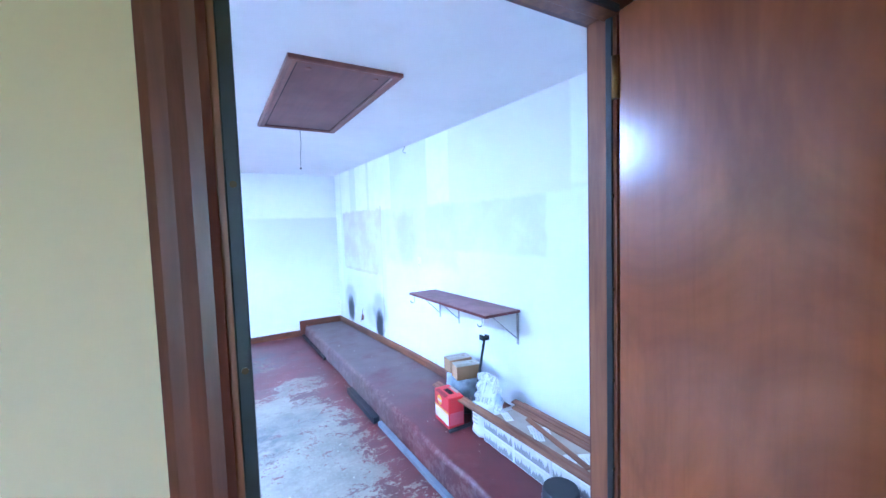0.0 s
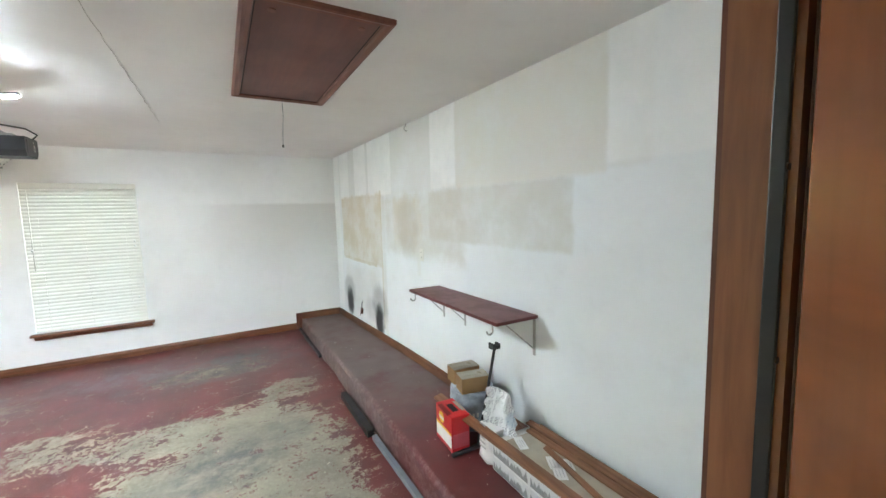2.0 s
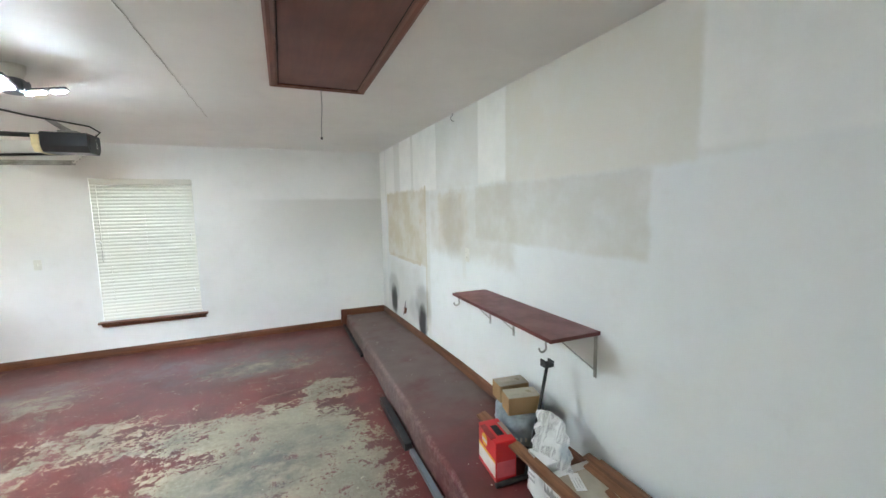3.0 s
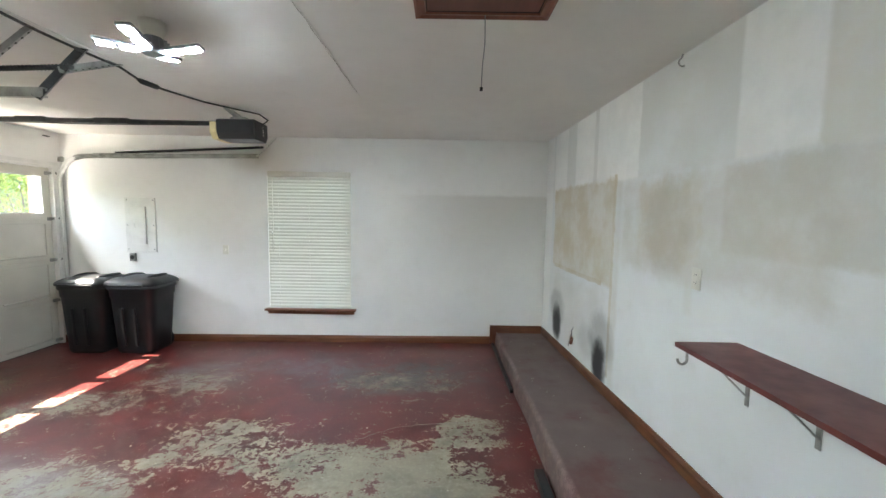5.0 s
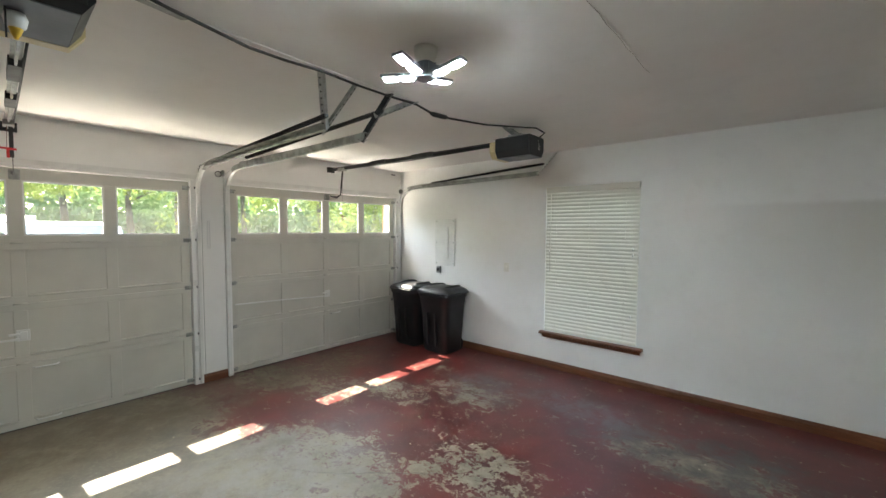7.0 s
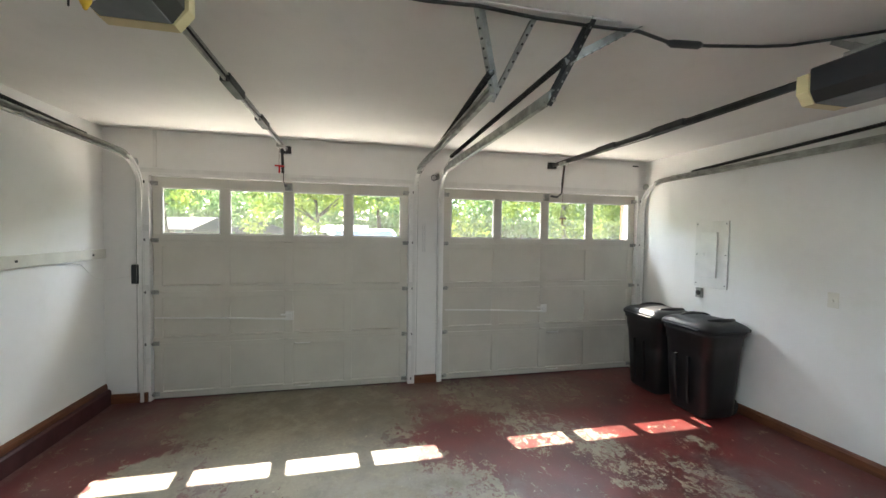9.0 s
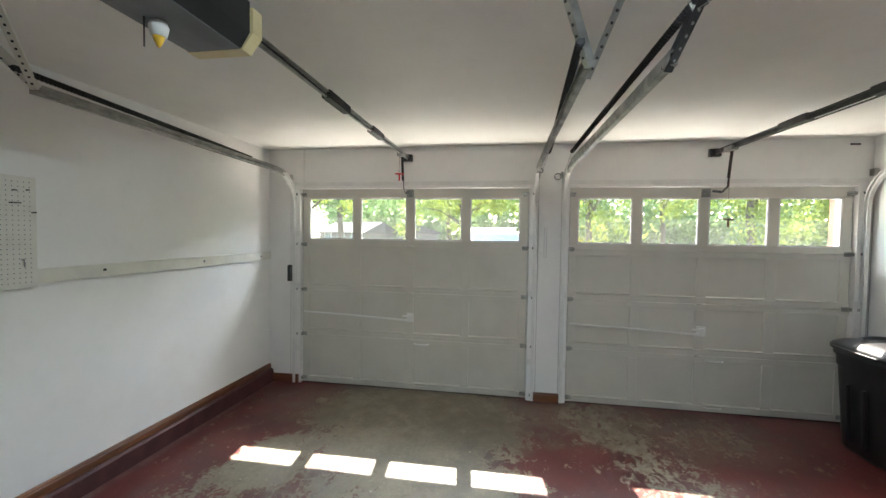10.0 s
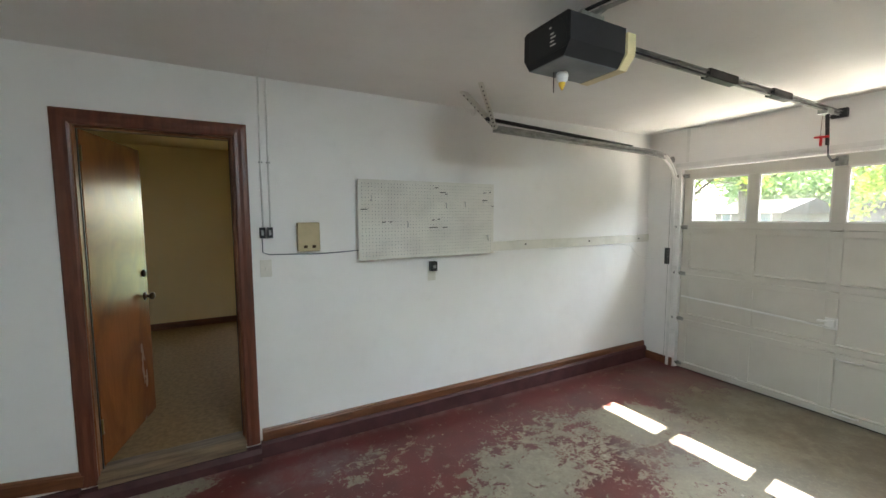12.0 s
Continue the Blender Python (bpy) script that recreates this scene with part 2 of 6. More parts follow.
FLOOR_STAINS_AND_SHEEN = (
    ((0.65, 3.62), (0.42, 0.35), 0.95, (0.075, 0.073, 0.07)), ((1.07, 3.85), (0.3, 0.25), 0.6, (0.10, 0.098, 0.09)), ((0.85, 5.93), (0.45, 0.16), 0.95, (0.035, 0.032, 0.032)), ((0.5, 5.62), (1.0, 0.45), 0.95, (0.085, 0.075, 0.072)),
    # the pale blot at (-1.5, 3.5) paints the floor's grey sheen into its colour
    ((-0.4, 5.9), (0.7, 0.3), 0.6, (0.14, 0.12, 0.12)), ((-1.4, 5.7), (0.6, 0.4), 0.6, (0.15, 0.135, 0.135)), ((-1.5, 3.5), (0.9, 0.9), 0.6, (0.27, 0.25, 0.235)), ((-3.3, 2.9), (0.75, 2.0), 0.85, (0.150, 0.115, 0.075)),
    ((-2.2, 2.2), (0.5, 0.4), 0.5, (0.2, 0.19, 0.17)), ((-3.3, 5.0), (0.6, 1.0), 0.6, (0.13, 0.085, 0.06)), ((-2.5, 3.3), (0.5, 0.3), 0.6, (0.11, 0.10, 0.09)), ((0.1, 1.25), (0.5, 0.2), 0.6, (0.15, 0.11, 0.115)),
)

M_WALL = wall_paint("white_wall_paint", WHITE)
M_EAST = wall_paint("patched_wall_paint", (0.815, 0.835, 0.84), east_patches)
M_NORTH = wall_paint("two_tone_wall_paint", WHITE, north_patches)
M_CEIL = wall_paint("ceiling_paint", (0.84, 0.82, 0.79))
M_BEIGE = wall_paint("beige_wall_paint", (0.70, 0.525, 0.30))
M_DOORPAINT = plain("white_door_paint", (0.61, 0.585, 0.52), 0.45, 0, 0.05, 2.2, 0.05)
M_WHITEPART = plain("white_enamel", (0.76, 0.755, 0.73), 0.4, 0, 0.05, 8, 0.03)
M_FLOOR = floor_paint("worn_red_floor_paint", FLOOR_SPOTS, FLOOR_STAINS_AND_SHEEN, -0.05)


def ledge_paint():
    """Red paint under a grey dusty layer, rubbed pale along the front edge."""
    n = Nodes("dusty_red_ledge_paint", 0.5, 0, 0.4)
    v = n.xyz()
    red = n.mix(n.ramp(n.noise(4, 5), 0.3, 0.75), (0.125, 0.027, 0.025), (0.080, 0.022, 0.021))
    dust_or_haze = n.mix(n.noise(6, 5, 0.6), (0.115, 0.080, 0.074), (0.175, 0.130, 0.118))
    far = n.ramp(n.math("ADD", v[1], n.math("MULTIPLY", n.noise(2.2, 5, 0.65), 1.6)), 3.7, 4.8)
    c = n.mix(n.math("MULTIPLY", far, n.ramp(n.noise(3.2, 6, 0.65), 0.25, 0.55, 0.35, 0.95)), red, dust_or_haze)
    near_dust = n.math("MULTIPLY", n.ramp(n.noise(2.4, 6, 0.7), 0.55, 0.8), 0.3)
    c = n.mix(near_dust, c, (0.18, 0.125, 0.112))
    edge = n.math("MULTIPLY", n.ramp(v[0], 1.68, 1.708, 1.0, 0.0), n.ramp(n.noise(19, 7, 0.75), 0.46, 0.60))
    c = n.mix(n.math("MULTIPLY", edge, 0.4), c, (0.28, 0.19, 0.165))
    speck = n.ramp(n.noise(75, 3, 0.6), 0.69, 0.74)
    c = n.mix(n.math("MULTIPLY", speck, 0.25), c, (0.36, 0.31, 0.28))
    n.bump(n.noise(12, 6, 0.7), 0.25, 0.004)
    return n.done(c, n.math("ADD", n.math("MULTIPLY", far, 0.25), 0.42))


M_LEDGE = ledge_paint()
M_TRIM = wood("brown_stained_trim", (0.20, 0.064, 0.034), (0.10, 0.03, 0.018), 0.33, "z")
M_TRIMX = wood("brown_stained_baseboard", (0.22, 0.082, 0.034), (0.11, 0.038, 0.018), 0.4, "x")
M_TRIMY = wood("brown_baseboard_lengthwise", (0.22, 0.082, 0.034), (0.11, 0.038, 0.018), 0.4, "y")
M_JAMB = wood("orange_stained_jamb", (0.32, 0.125, 0.05), (0.18, 0.062, 0.027), 0.33, "z")


def veneer():
    n = Nodes("varnished_door_veneer", 0.2, 0, 0.6)
    cloud = n.noise(2.6, 5, 0.6, n.coord((1, 1, 0.6)), 1.2)
    grain = n.noise(3.0, 6, 0.6, n.coord((16, 16, 1.0)), 0.4)
    c = n.mix(n.ramp(cloud, 0.3, 0.72), (0.34, 0.108, 0.030), (0.185, 0.053, 0.016))
    c = n.mix(n.math("MULTIPLY", n.ramp(grain, 0.4, 0.75), 0.28), c, (0.17, 0.048, 0.013))
    c = n.mix(n.math("MULTIPLY", n.ramp(n.noise(1.4, 4, 0.7), 0.55, 0.8), 0.4), c, (0.14, 0.045, 0.014))
    rag = n.noise(7.0, 4, 0.6, n.coord((1, 1, 1.6)))
    n.bump(rag, 0.05, 0.01)
    return n.done(c, n.math("ADD", n.math("MULTIPLY", cloud, 0.22), 0.125))


M_LEAF_DOOR = veneer()
M_OLDWHITE = plain("aged_white_paint", (0.71, 0.69, 0.625), 0.55, 0, 0.08, 5, 0.08)
M_PLANKWOOD = wood("raw_brown_moulding", (0.30, 0.13, 0.06), (0.16, 0.065, 0.03), 0.45, "y")
M_HATCH = wood("red_brown_hatch_paint", (0.185, 0.060, 0.040), (0.150, 0.048, 0.033), 0.5, "y")
M_HATCHTRIM = wood("red_brown_hatch_trim", (0.25, 0.085, 0.048), (0.17, 0.055, 0.035), 0.45, "y")
M_SHELF = plain("oxblood_shelf_paint", (0.15, 0.032, 0.028), 0.45, 0, 0.2, 7, 0.1)
M_STEEL = plain("galvanised_steel", (0.42, 0.42, 0.40), 0.42, 0.85, 0.25, 12, 0.05)
M_DARKSTEEL = plain("dull_dark_steel", (0.06, 0.06, 0.062), 0.5, 0.7, 0.25, 10, 0.08)
M_SPRING = plain("oiled_spring_steel", (0.035, 0.035, 0.037), 0.45, 0.6, 0.3, 20, 0.2)
M_BLACK = plain("black_plastic", (0.018, 0.018, 0.019), 0.42, 0, 0.15, 6, 0.05)
M_BIN = plain("charcoal_bin_plastic", (0.015, 0.0155, 0.0175), 0.42, 0, 0.2, 5, 0.12)
M_GREYPLAST = plain("blue_grey_plastic", (0.16, 0.18, 0.20), 0.45, 0, 0.1, 8)
M_OPENER = plain("dark_grey_housing", (0.020, 0.020, 0.022), 0.4, 0.2, 0.15, 6)
M_CREAM = plain("yellowed_lens_plastic", (0.72, 0.60, 0.33), 0.35, 0, 0.08, 6)
M_BEIGEPLAST = plain("beige_plastic", (0.52, 0.42, 0.24), 0.45, 0, 0.08, 8)
M_IVORY = plain("ivory_switch_plastic", (0.74, 0.72, 0.65), 0.35, 0, 0.04, 12, 0.02)
M_BRASS = plain("aged_brass", (0.30, 0.20, 0.075), 0.35, 1.0, 0.25, 18)
M_BRONZE = plain("dark_bronze", (0.09, 0.055, 0.03), 0.35, 0.9, 0.25, 18)
M_CARD = plain("brown_cardboard", (0.40, 0.25, 0.13), 0.8, 0, 0.1, 6, 0.1, 0.2)
M_CARDTOP = plain("dusty_cardboard", (0.42, 0.37, 0.30), 0.85, 0, 0.12, 9, 0.1, 0.2)
M_TAPE = plain("packing_tape", (0.36, 0.30, 0.22), 0.3, 0, 0.1, 9, 0.02)
M_RED = plain("bright_red_carton", (0.62, 0.022, 0.026), 0.4, 0, 0.06, 5, 0.03)
M_YELLOW = plain("yellow_print", (0.80, 0.50, 0.05), 0.45, 0, 0.05, 9, 0.02)
M_PRINT = plain("pale_print", (0.72, 0.70, 0.66), 0.5, 0, 0.05, 9, 0.02)
M_INK = plain("black_ink", (0.03, 0.03, 0.03), 0.6, 0, 0.1, 9, 0.02)
M_GREYINK = plain("grey_ink", (0.24, 0.24, 0.24), 0.6, 0, 0.1, 9, 0.02)
M_BUCKET = plain("blue_grey_bag_plastic", (0.36, 0.42, 0.48), 0.35, 0, 0.25, 14, 0.4)
M_PAPER = plain("white_paper_bag", (0.74, 0.74, 0.73), 0.65, 0, 0.08, 7, 0.3)
M_HOLE = plain("dark_hole", (0.02, 0.02, 0.02), 0.9, 0, 0.05, 9, 0)
M_BRICK = plain("red_brick", (0.28, 0.11, 0.07), 0.85, 0, 0.2, 12, 0.3)
M_CARPET = plain("tan_carpet", (0.27, 0.175, 0.085), 0.95, 0, 0.15, 30, 0.4, 0.1)
M_CONC = plain("driveway_concrete", (0.50, 0.475, 0.43), 0.85, 0, 0.15, 2, 0.2)
M_GRASS = plain("lawn_grass", (0.07, 0.12, 0.03), 0.9, 0, 0.3, 3, 0.5)
M_BARK = plain("tree_bark", (0.12, 0.09, 0.065), 0.9, 0, 0.3, 6, 0.6)
M_SIDING = plain("grey_house_siding", (0.115, 0.105, 0.10), 0.7, 0, 0.1, 2)
M_ROOF = plain("pale_metal_roof", (0.30, 0.31, 0.325), 0.5, 0.2, 0.08, 2)
M_SHINGLE = plain("dark_shingles", (0.06, 0.052, 0.05), 0.85, 0, 0.25, 6, 0.3)
M_CARPAINT = plain("white_car_paint", (0.78, 0.79, 0.80), 0.2, 0.0, 0.03, 3, 0)
M_CARGLASS = plain("tinted_car_glass", (0.10, 0.15, 0.19), 0.08, 0.0, 0.05, 2, 0)
M_LED = glow("cool_white_led", (0.70, 0.87, 1.0), 82.0)


def leaf_material(name, a, b, through_light=0.55):
    n = Nodes(name, 0.55, 0, 0.3)
    g = n.t.nodes.new("ShaderNodeNewGeometry")
    c = n.mix(g.outputs["Random Per Island"], a, b)
    n.b.inputs["Subsurface Weight"].default_value = 0.0
    d = n.t.nodes.new("ShaderNodeBsdfTranslucent")
    n.t.links.new(c, d.inputs[0])
    mixer = n.t.nodes.new("ShaderNodeMixShader")
    mixer.inputs[0].default_value = through_light
    n.t.links.new(n.b.outputs[0], mixer.inputs[1])
    n.t.links.new(d.outputs[0], mixer.inputs[2])
    n.t.links.new(mixer.outputs[0], n.t.nodes["Material Output"].inputs["Surface"])
    return n.done(c)


M_BLIND = leaf_material("white_blind_slat", (0.72, 0.695, 0.62), (0.75, 0.72, 0.65), 0.0)
M_DULLRED = plain("faded_brown_plastic", (0.17, 0.065, 0.04), 0.5)
M_LEAF = leaf_material("spring_leaves", (0.24, 0.32, 0.06), (0.36, 0.41, 0.08), 0.6)
M_LEAF2 = leaf_material("deep_green_leaves", (0.14, 0.23, 0.085), (0.23, 0.32, 0.125))
M_LEAF3 = leaf_material("yellow_flowers_and_leaves", (0.38, 0.32, 0.03), (0.16, 0.22, 0.04))


def glass_material():
    m = bpy.data.materials.new("window_glass")
    m.use_nodes = True
    t = m.node_tree
    t.nodes.remove(t.nodes["Principled BSDF"])
    tr, gl, fr, mx = (t.nodes.new("ShaderNode" + k) for k in ("BsdfTransparent", "BsdfGlossy", "LayerWeight", "MixShader"))
    tr.inputs[0].default_value = (0.95, 0.97, 0.96, 1)
    gl.inputs["Roughness"].default_value = 0.02
    power, gain = (t.nodes.new("ShaderNodeMath") for k in range(2))
    power.operation, gain.operation = "POWER", "MULTIPLY_ADD"
    power.inputs[1].default_value = 5.0
    gain.inputs[1].default_value, gain.inputs[2].default_value = 0.9, 0.035
    t.links.new(fr.outputs["Facing"], power.inputs[0])
    t.links.new(power.outputs[0], gain.inputs[0])
    t.links.new(gain.outputs[0], mx.inputs[0])
    t.links.new(tr.outputs[0], mx.inputs[1])
    t.links.new(gl.outputs[0], mx.inputs[2])
    # translucent film mixed into the glass as haze, paling the view outside
    dust_or_haze, film, spots, amount = (t.nodes.new("ShaderNode" + k) for k in ("BsdfTranslucent", "MixShader", "TexNoise", "MapRange"))
    dust_or_haze.inputs[0].default_value = (0.8, 0.79, 0.75, 1)
    spots.inputs["Scale"].default_value, spots.inputs["Detail"].default_value = 3.0, 5.0
    for k, v in zip((1, 2, 3, 4), (0.3, 0.7, 0.008, 0.018)):
        amount.inputs[k].default_value = v
    t.links.new(spots.outputs["Fac"], amount.inputs[0])
    t.links.new(amount.outputs[0], film.inputs[0])
    t.links.new(mx.outputs[0], film.inputs[1])
    t.links.new(dust_or_haze.outputs[0], film.inputs[2])
    t.links.new(film.outputs[0], t.nodes["Material Output"].inputs["Surface"])
    return m


M_GLASS = glass_material()


# ---------- mesh helpers ----------
def bm_box(lo, hi, bm=None, bevel=0.0, m=None):
    """A box from corner to corner, its edges bevelled if asked."""
    bm = bm or bmesh.new()
    r = bmesh.ops.create_cube(bm, size=1)
    for v in r["verts"]:
        v.co = Vector([l + (c + 0.5) * (h - l) for l, h, c in zip(lo, hi, v.co)])
    if bevel:
        es = list({e for v in r["verts"] for e in v.link_edges})
        new_geo = bmesh.ops.bevel(bm, geom=es, offset=bevel, segments=2, profile=0.5, affect="EDGES")
        vs = {v for f in new_geo["faces"] for v in f.verts} | {v for v in r["verts"] if v.is_valid}
    else:
        vs = r["verts"]
    if m is not None:
        bmesh.ops.transform(bm, matrix=m, verts=list(vs))
    return bm


def bm_tube(points, r, bm=None, seg=10, caps=True, flat=None):
    """A tube of radius r (or a list of radii) along points."""
    bm = bm or bmesh.new()
    pts = [Vector(p) for p in points]
    rad = r if isinstance(r, (list, tuple)) else [r] * len(pts)
    rings, side = [], None
    for i, p in enumerate(pts):
        d = (pts[min(i + 1, len(pts) - 1)] - pts[max(i - 1, 0)]).normalized()
        if side is None:
            side = d.orthogonal().normalized()
        side = (side - d * side.dot(d)).normalized()
        up = d.cross(side)
        rings.append([bm.verts.new(p + rad[i] * (math.cos(a) * side + math.sin(a) * up)) for a in [2 * math.pi * k / seg for k in range(seg)]])
    for a, b in zip(rings, rings[1:]):
        for k in range(seg):
            f = bm.faces.new((a[k], a[(k + 1) % seg], b[(k + 1) % seg], b[k]))
            f.smooth = True
    if caps:
        bm.faces.new(rings[0][::-1])
        bm.faces.new(rings[-1])
    return bm


def bm_sweep(points, profile, up=(0, 0, 1), bm=None, closed=True):
    """A profile of (side, up) offsets carried along points."""
    bm = bm or bmesh.new()
    pts = [Vector(p) for p in points]
    rings = []
    for i, p in enumerate(pts):
        d = (pts[min(i + 1, len(pts) - 1)] - pts[max(i - 1, 0)]).normalized()
        s = d.cross(Vector(up)).normalized()
        u = s.cross(d).normalized()
        rings.append([bm.verts.new(p + s * a + u * b) for a, b in profile])
    n = len(profile)
    for a, b in zip(rings, rings[1:]):
        for k in range(n if closed else n - 1):
            bm.faces.new((a[k], a[(k + 1) % n], b[(k + 1) % n], b[k]))
    if closed:
        bm.faces.new(rings[0][::-1])
        bm.faces.new(rings[-1])
    bmesh.ops.recalc_face_normals(bm, faces=bm.faces)
    return bm


def bm_prism(outline, lo, hi, axis=2, bm=None):
    """A polygon in the two other axes, pulled from lo to hi along axis."""
    bm = bm or bmesh.new()
    o = [a for a in range(3) if a != axis]

    def at(p, h):
        c = [0, 0, 0]
        c[o[0]], c[o[1]], c[axis] = p[0], p[1], h
        return bm.verts.new(c)

    a, b = [at(p, lo) for p in outline], [at(p, hi) for p in outline]
    n = len(outline)
    fs = [bm.faces.new(a), bm.faces.new(b)] + [bm.faces.new((a[k], a[(k + 1) % n], b[(k + 1) % n], b[k])) for k in range(n)]
    bmesh.ops.recalc_face_normals(bm, faces=fs)
    return bm


def mesh_of(name, bm, material):
    me = bpy.data.meshes.new(name)
    bmesh.ops.recalc_face_normals(bm, faces=bm.faces)
    bm.to_mesh(me)
    bm.free()
    me.materials.append(material)
    return me


def part(name, bm, material, parent, label=""):
    """One mesh object under a thing or a part. The mesh is in the parent's own space."""
    ob = new(name, mesh_of(name, bm, material))
    ob.parent = parent
    return tagged(ob, label)


def thing(name, label, category, at=(0, 0, 0), group="", kind="", bm=None, material=None):
    """A top-level thing: an Empty at its base, or one mesh when a bmesh is given."""
    ob = new(name, mesh_of(name, bm, material) if bm else None)
    ob.matrix_world = at if isinstance(at, Matrix) else pose(*at)
    return tagged(ob, label, category, group, kind)


def setting(name, bm, material, label, category):
    return tagged(new(name, mesh_of(name, bm, material)), label, category, "", "structure")


# ---------- the large structure ----------
CEIL, YD, YB, XJ, XDOOR = 2.54, 0.915, 6.71, -3.74, -3.80
HOUSE = 0.13


def floor_z(x):
    return -0.045 * min(1.0, max(0.0, (0.6 - x) / 4.3))


def east_x(y):
    return 2.25 + 0.0255 * (6.71 - y)


def ledge_z(y):
    return 0.14 + 0.075 * min(1.0, max(0.0, (6.71 - y) / 2.6))


bm = bmesh.new()
xs = [-3.95, -3.4, -2.8, -2.2, -1.6, -1.0, -0.4, 0.2, 0.6, 1.2, 1.80]
rows = [[bm.verts.new((x, y, floor_z(x))) for x in xs] for y in (0.80, 6.80)]
low = [[bm.verts.new((x, y, -0.2)) for x in (xs[0], xs[-1])] for y in (0.80, 6.80)]
for k in range(len(xs) - 1):
    bm.faces.new((rows[0][k], rows[0][k + 1], rows[1][k + 1], rows[1][k]))
bm.faces.new((low[0][0], low[0][1], low[1][1], low[1][0]))
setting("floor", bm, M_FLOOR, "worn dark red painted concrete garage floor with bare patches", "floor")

# the raised ledge along the shelf wall
bm = bmesh.new()
rings = []
for i in range(25):
    y = 0.915 + i * (6.71 - 0.915) / 24
    z, w = ledge_z(y), 0.008 * math.sin(i * 1.7) + 0.005 * math.sin(i * 4.1)
    prof = ((1.66 + w, -0.05), (1.666 + w, z - 0.035), (1.675 + w, z - 0.01), (1.695 + w, z), (2.02, z + 0.004), (2.45, z + 0.006), (2.45, -0.05))
    rings.append([bm.verts.new((px, y, pz)) for px, pz in prof])
for a, b in zip(rings, rings[1:]):
    for k in range(6):
        bm.faces.new((a[k], a[k + 1], b[k + 1], b[k])).smooth = k in (1, 2)
bm.faces.new(rings[0]), bm.faces.new(rings[-1][::-1])
setting("ledge", bm, M_LEDGE, "raised concrete ledge in dusty worn red paint along the wall", "ledge")

# shelf wall, a little out of square
bm = bm_prism(((east_x(0.7), 0.7), (2.7, 0.7), (2.7, 6.9), (east_x(6.9), 6.9)), -0.1, 2.7)
setting("wall_east", bm, M_EAST, "white wall with patched paint, filler and soot marks", "wall")

# window wall with its opening
WX0, WX1, WZ0, WZ1 = -1.20, -0.17, 0.44, 2.13
bm = bmesh.new()
for lo, hi in (((-4.1, YB, -0.1), (WX0, 6.87, 2.7)), ((WX1, YB, -0.1), (2.7, 6.87, 2.7)), ((WX0, YB, -0.1), (WX1, 6.87, WZ0)), ((WX0, YB, WZ1), (WX1, 6.87, 2.7))):
    bm_box(lo, hi, bm)
setting("wall_north", bm, M_NORTH, "white painted wall with an older greyer coat", "wall")

# garage door wall
D1, D2, DW, DTOP = 2.52, 5.375, 1.235, 2.12
bm = bmesh.new()
for y0, y1 in ((0.7, D1 - DW), (D1 + DW, D2 - DW), (D2 + DW, 6.87)):
    bm_box((-3.99, y0, -0.2), (XJ, y1, 2.7), bm)
for d in (D1, D2):
    bm_box((-3.99, d - DW, DTOP), (XJ, d + DW, 2.7), bm)
setting("wall_west", bm, M_WALL, "white painted wall round the two garage doors", "wall")

# wall to the house with the door opening
HX0, HX1, HZ = 0.495, 1.252, 2.145
bm = bmesh.new()
for lo, hi in (((-4.1, 0.80, -0.1), (HX0 - 0.02, YD, 2.7)), ((HX1 + 0.02, 0.843, -0.1), (2.7, YD, 2.7)), ((1.305, 0.80, -0.1), (2.7, 0.843, 2.7)), ((HX0 - 0.02, 0.843, HZ + 0.02), (HX1 + 0.02, YD, 2.7)), ((HX0 - 0.02, 0.80, HZ + 0.02), (1.305, 0.843, 2.7)), ((HX0 - 0.02, 0.80, -0.1), (HX1 + 0.02, YD, 0.10))):
    bm_box(lo, hi, bm)
setting("wall_south", bm, M_WALL, "white painted wall to the house", "wall")
bm = bmesh.new()
for lo, hi in (((-3.0, 0.785, 0.1), (HX0 - 0.02, 0.80, 2.7)), ((1.305, 0.785, 0.1), (2.7, 0.80, 2.7)), ((HX0 - 0.02, 0.785, HZ + 0.02), (1.305, 0.80, 2.7))):
    bm_box(lo, hi, bm)
setting("wall_house_side", bm, M_BEIGE, "beige painted wall on the house side", "wall")
setting("ceiling", bm_box((-4.1, 0.7, CEIL), (2.7, 6.9, 2.75)), M_CEIL, "white ceiling with faint board seams", "ceiling")

# dark red kerb under the house wall
bm = bmesh.new()
bm_sweep([(-3.74, YD, 0), (0.40, YD, 0)], ((0, -0.06), (0, 0.10), (-0.03, 0.10), (-0.045, 0.085), (-0.05, -0.06)), (0, 0, 1), bm)
bm_sweep([(0.40, YD, 0), (1.34, YD, 0)], ((0, -0.06), (0, 0.075), (-0.05, 0.075), (-0.075, 0.05), (-0.08, -0.06)), (0, 0, 1), bm)
bm_sweep([(1.34, YD, 0), (1.7, YD, 0)], ((0, -0.06), (0, 0.10), (-0.03, 0.10), (-0.045, 0.085), (-0.05, -0.06)), (0, 0, 1), bm)
setting("kerb", bm, plain("dark_maroon_kerb_paint", (0.07, 0.021, 0.022), 0.55, 0, 0.2, 8, 0.2), "low concrete kerb in dark red paint", "kerb")

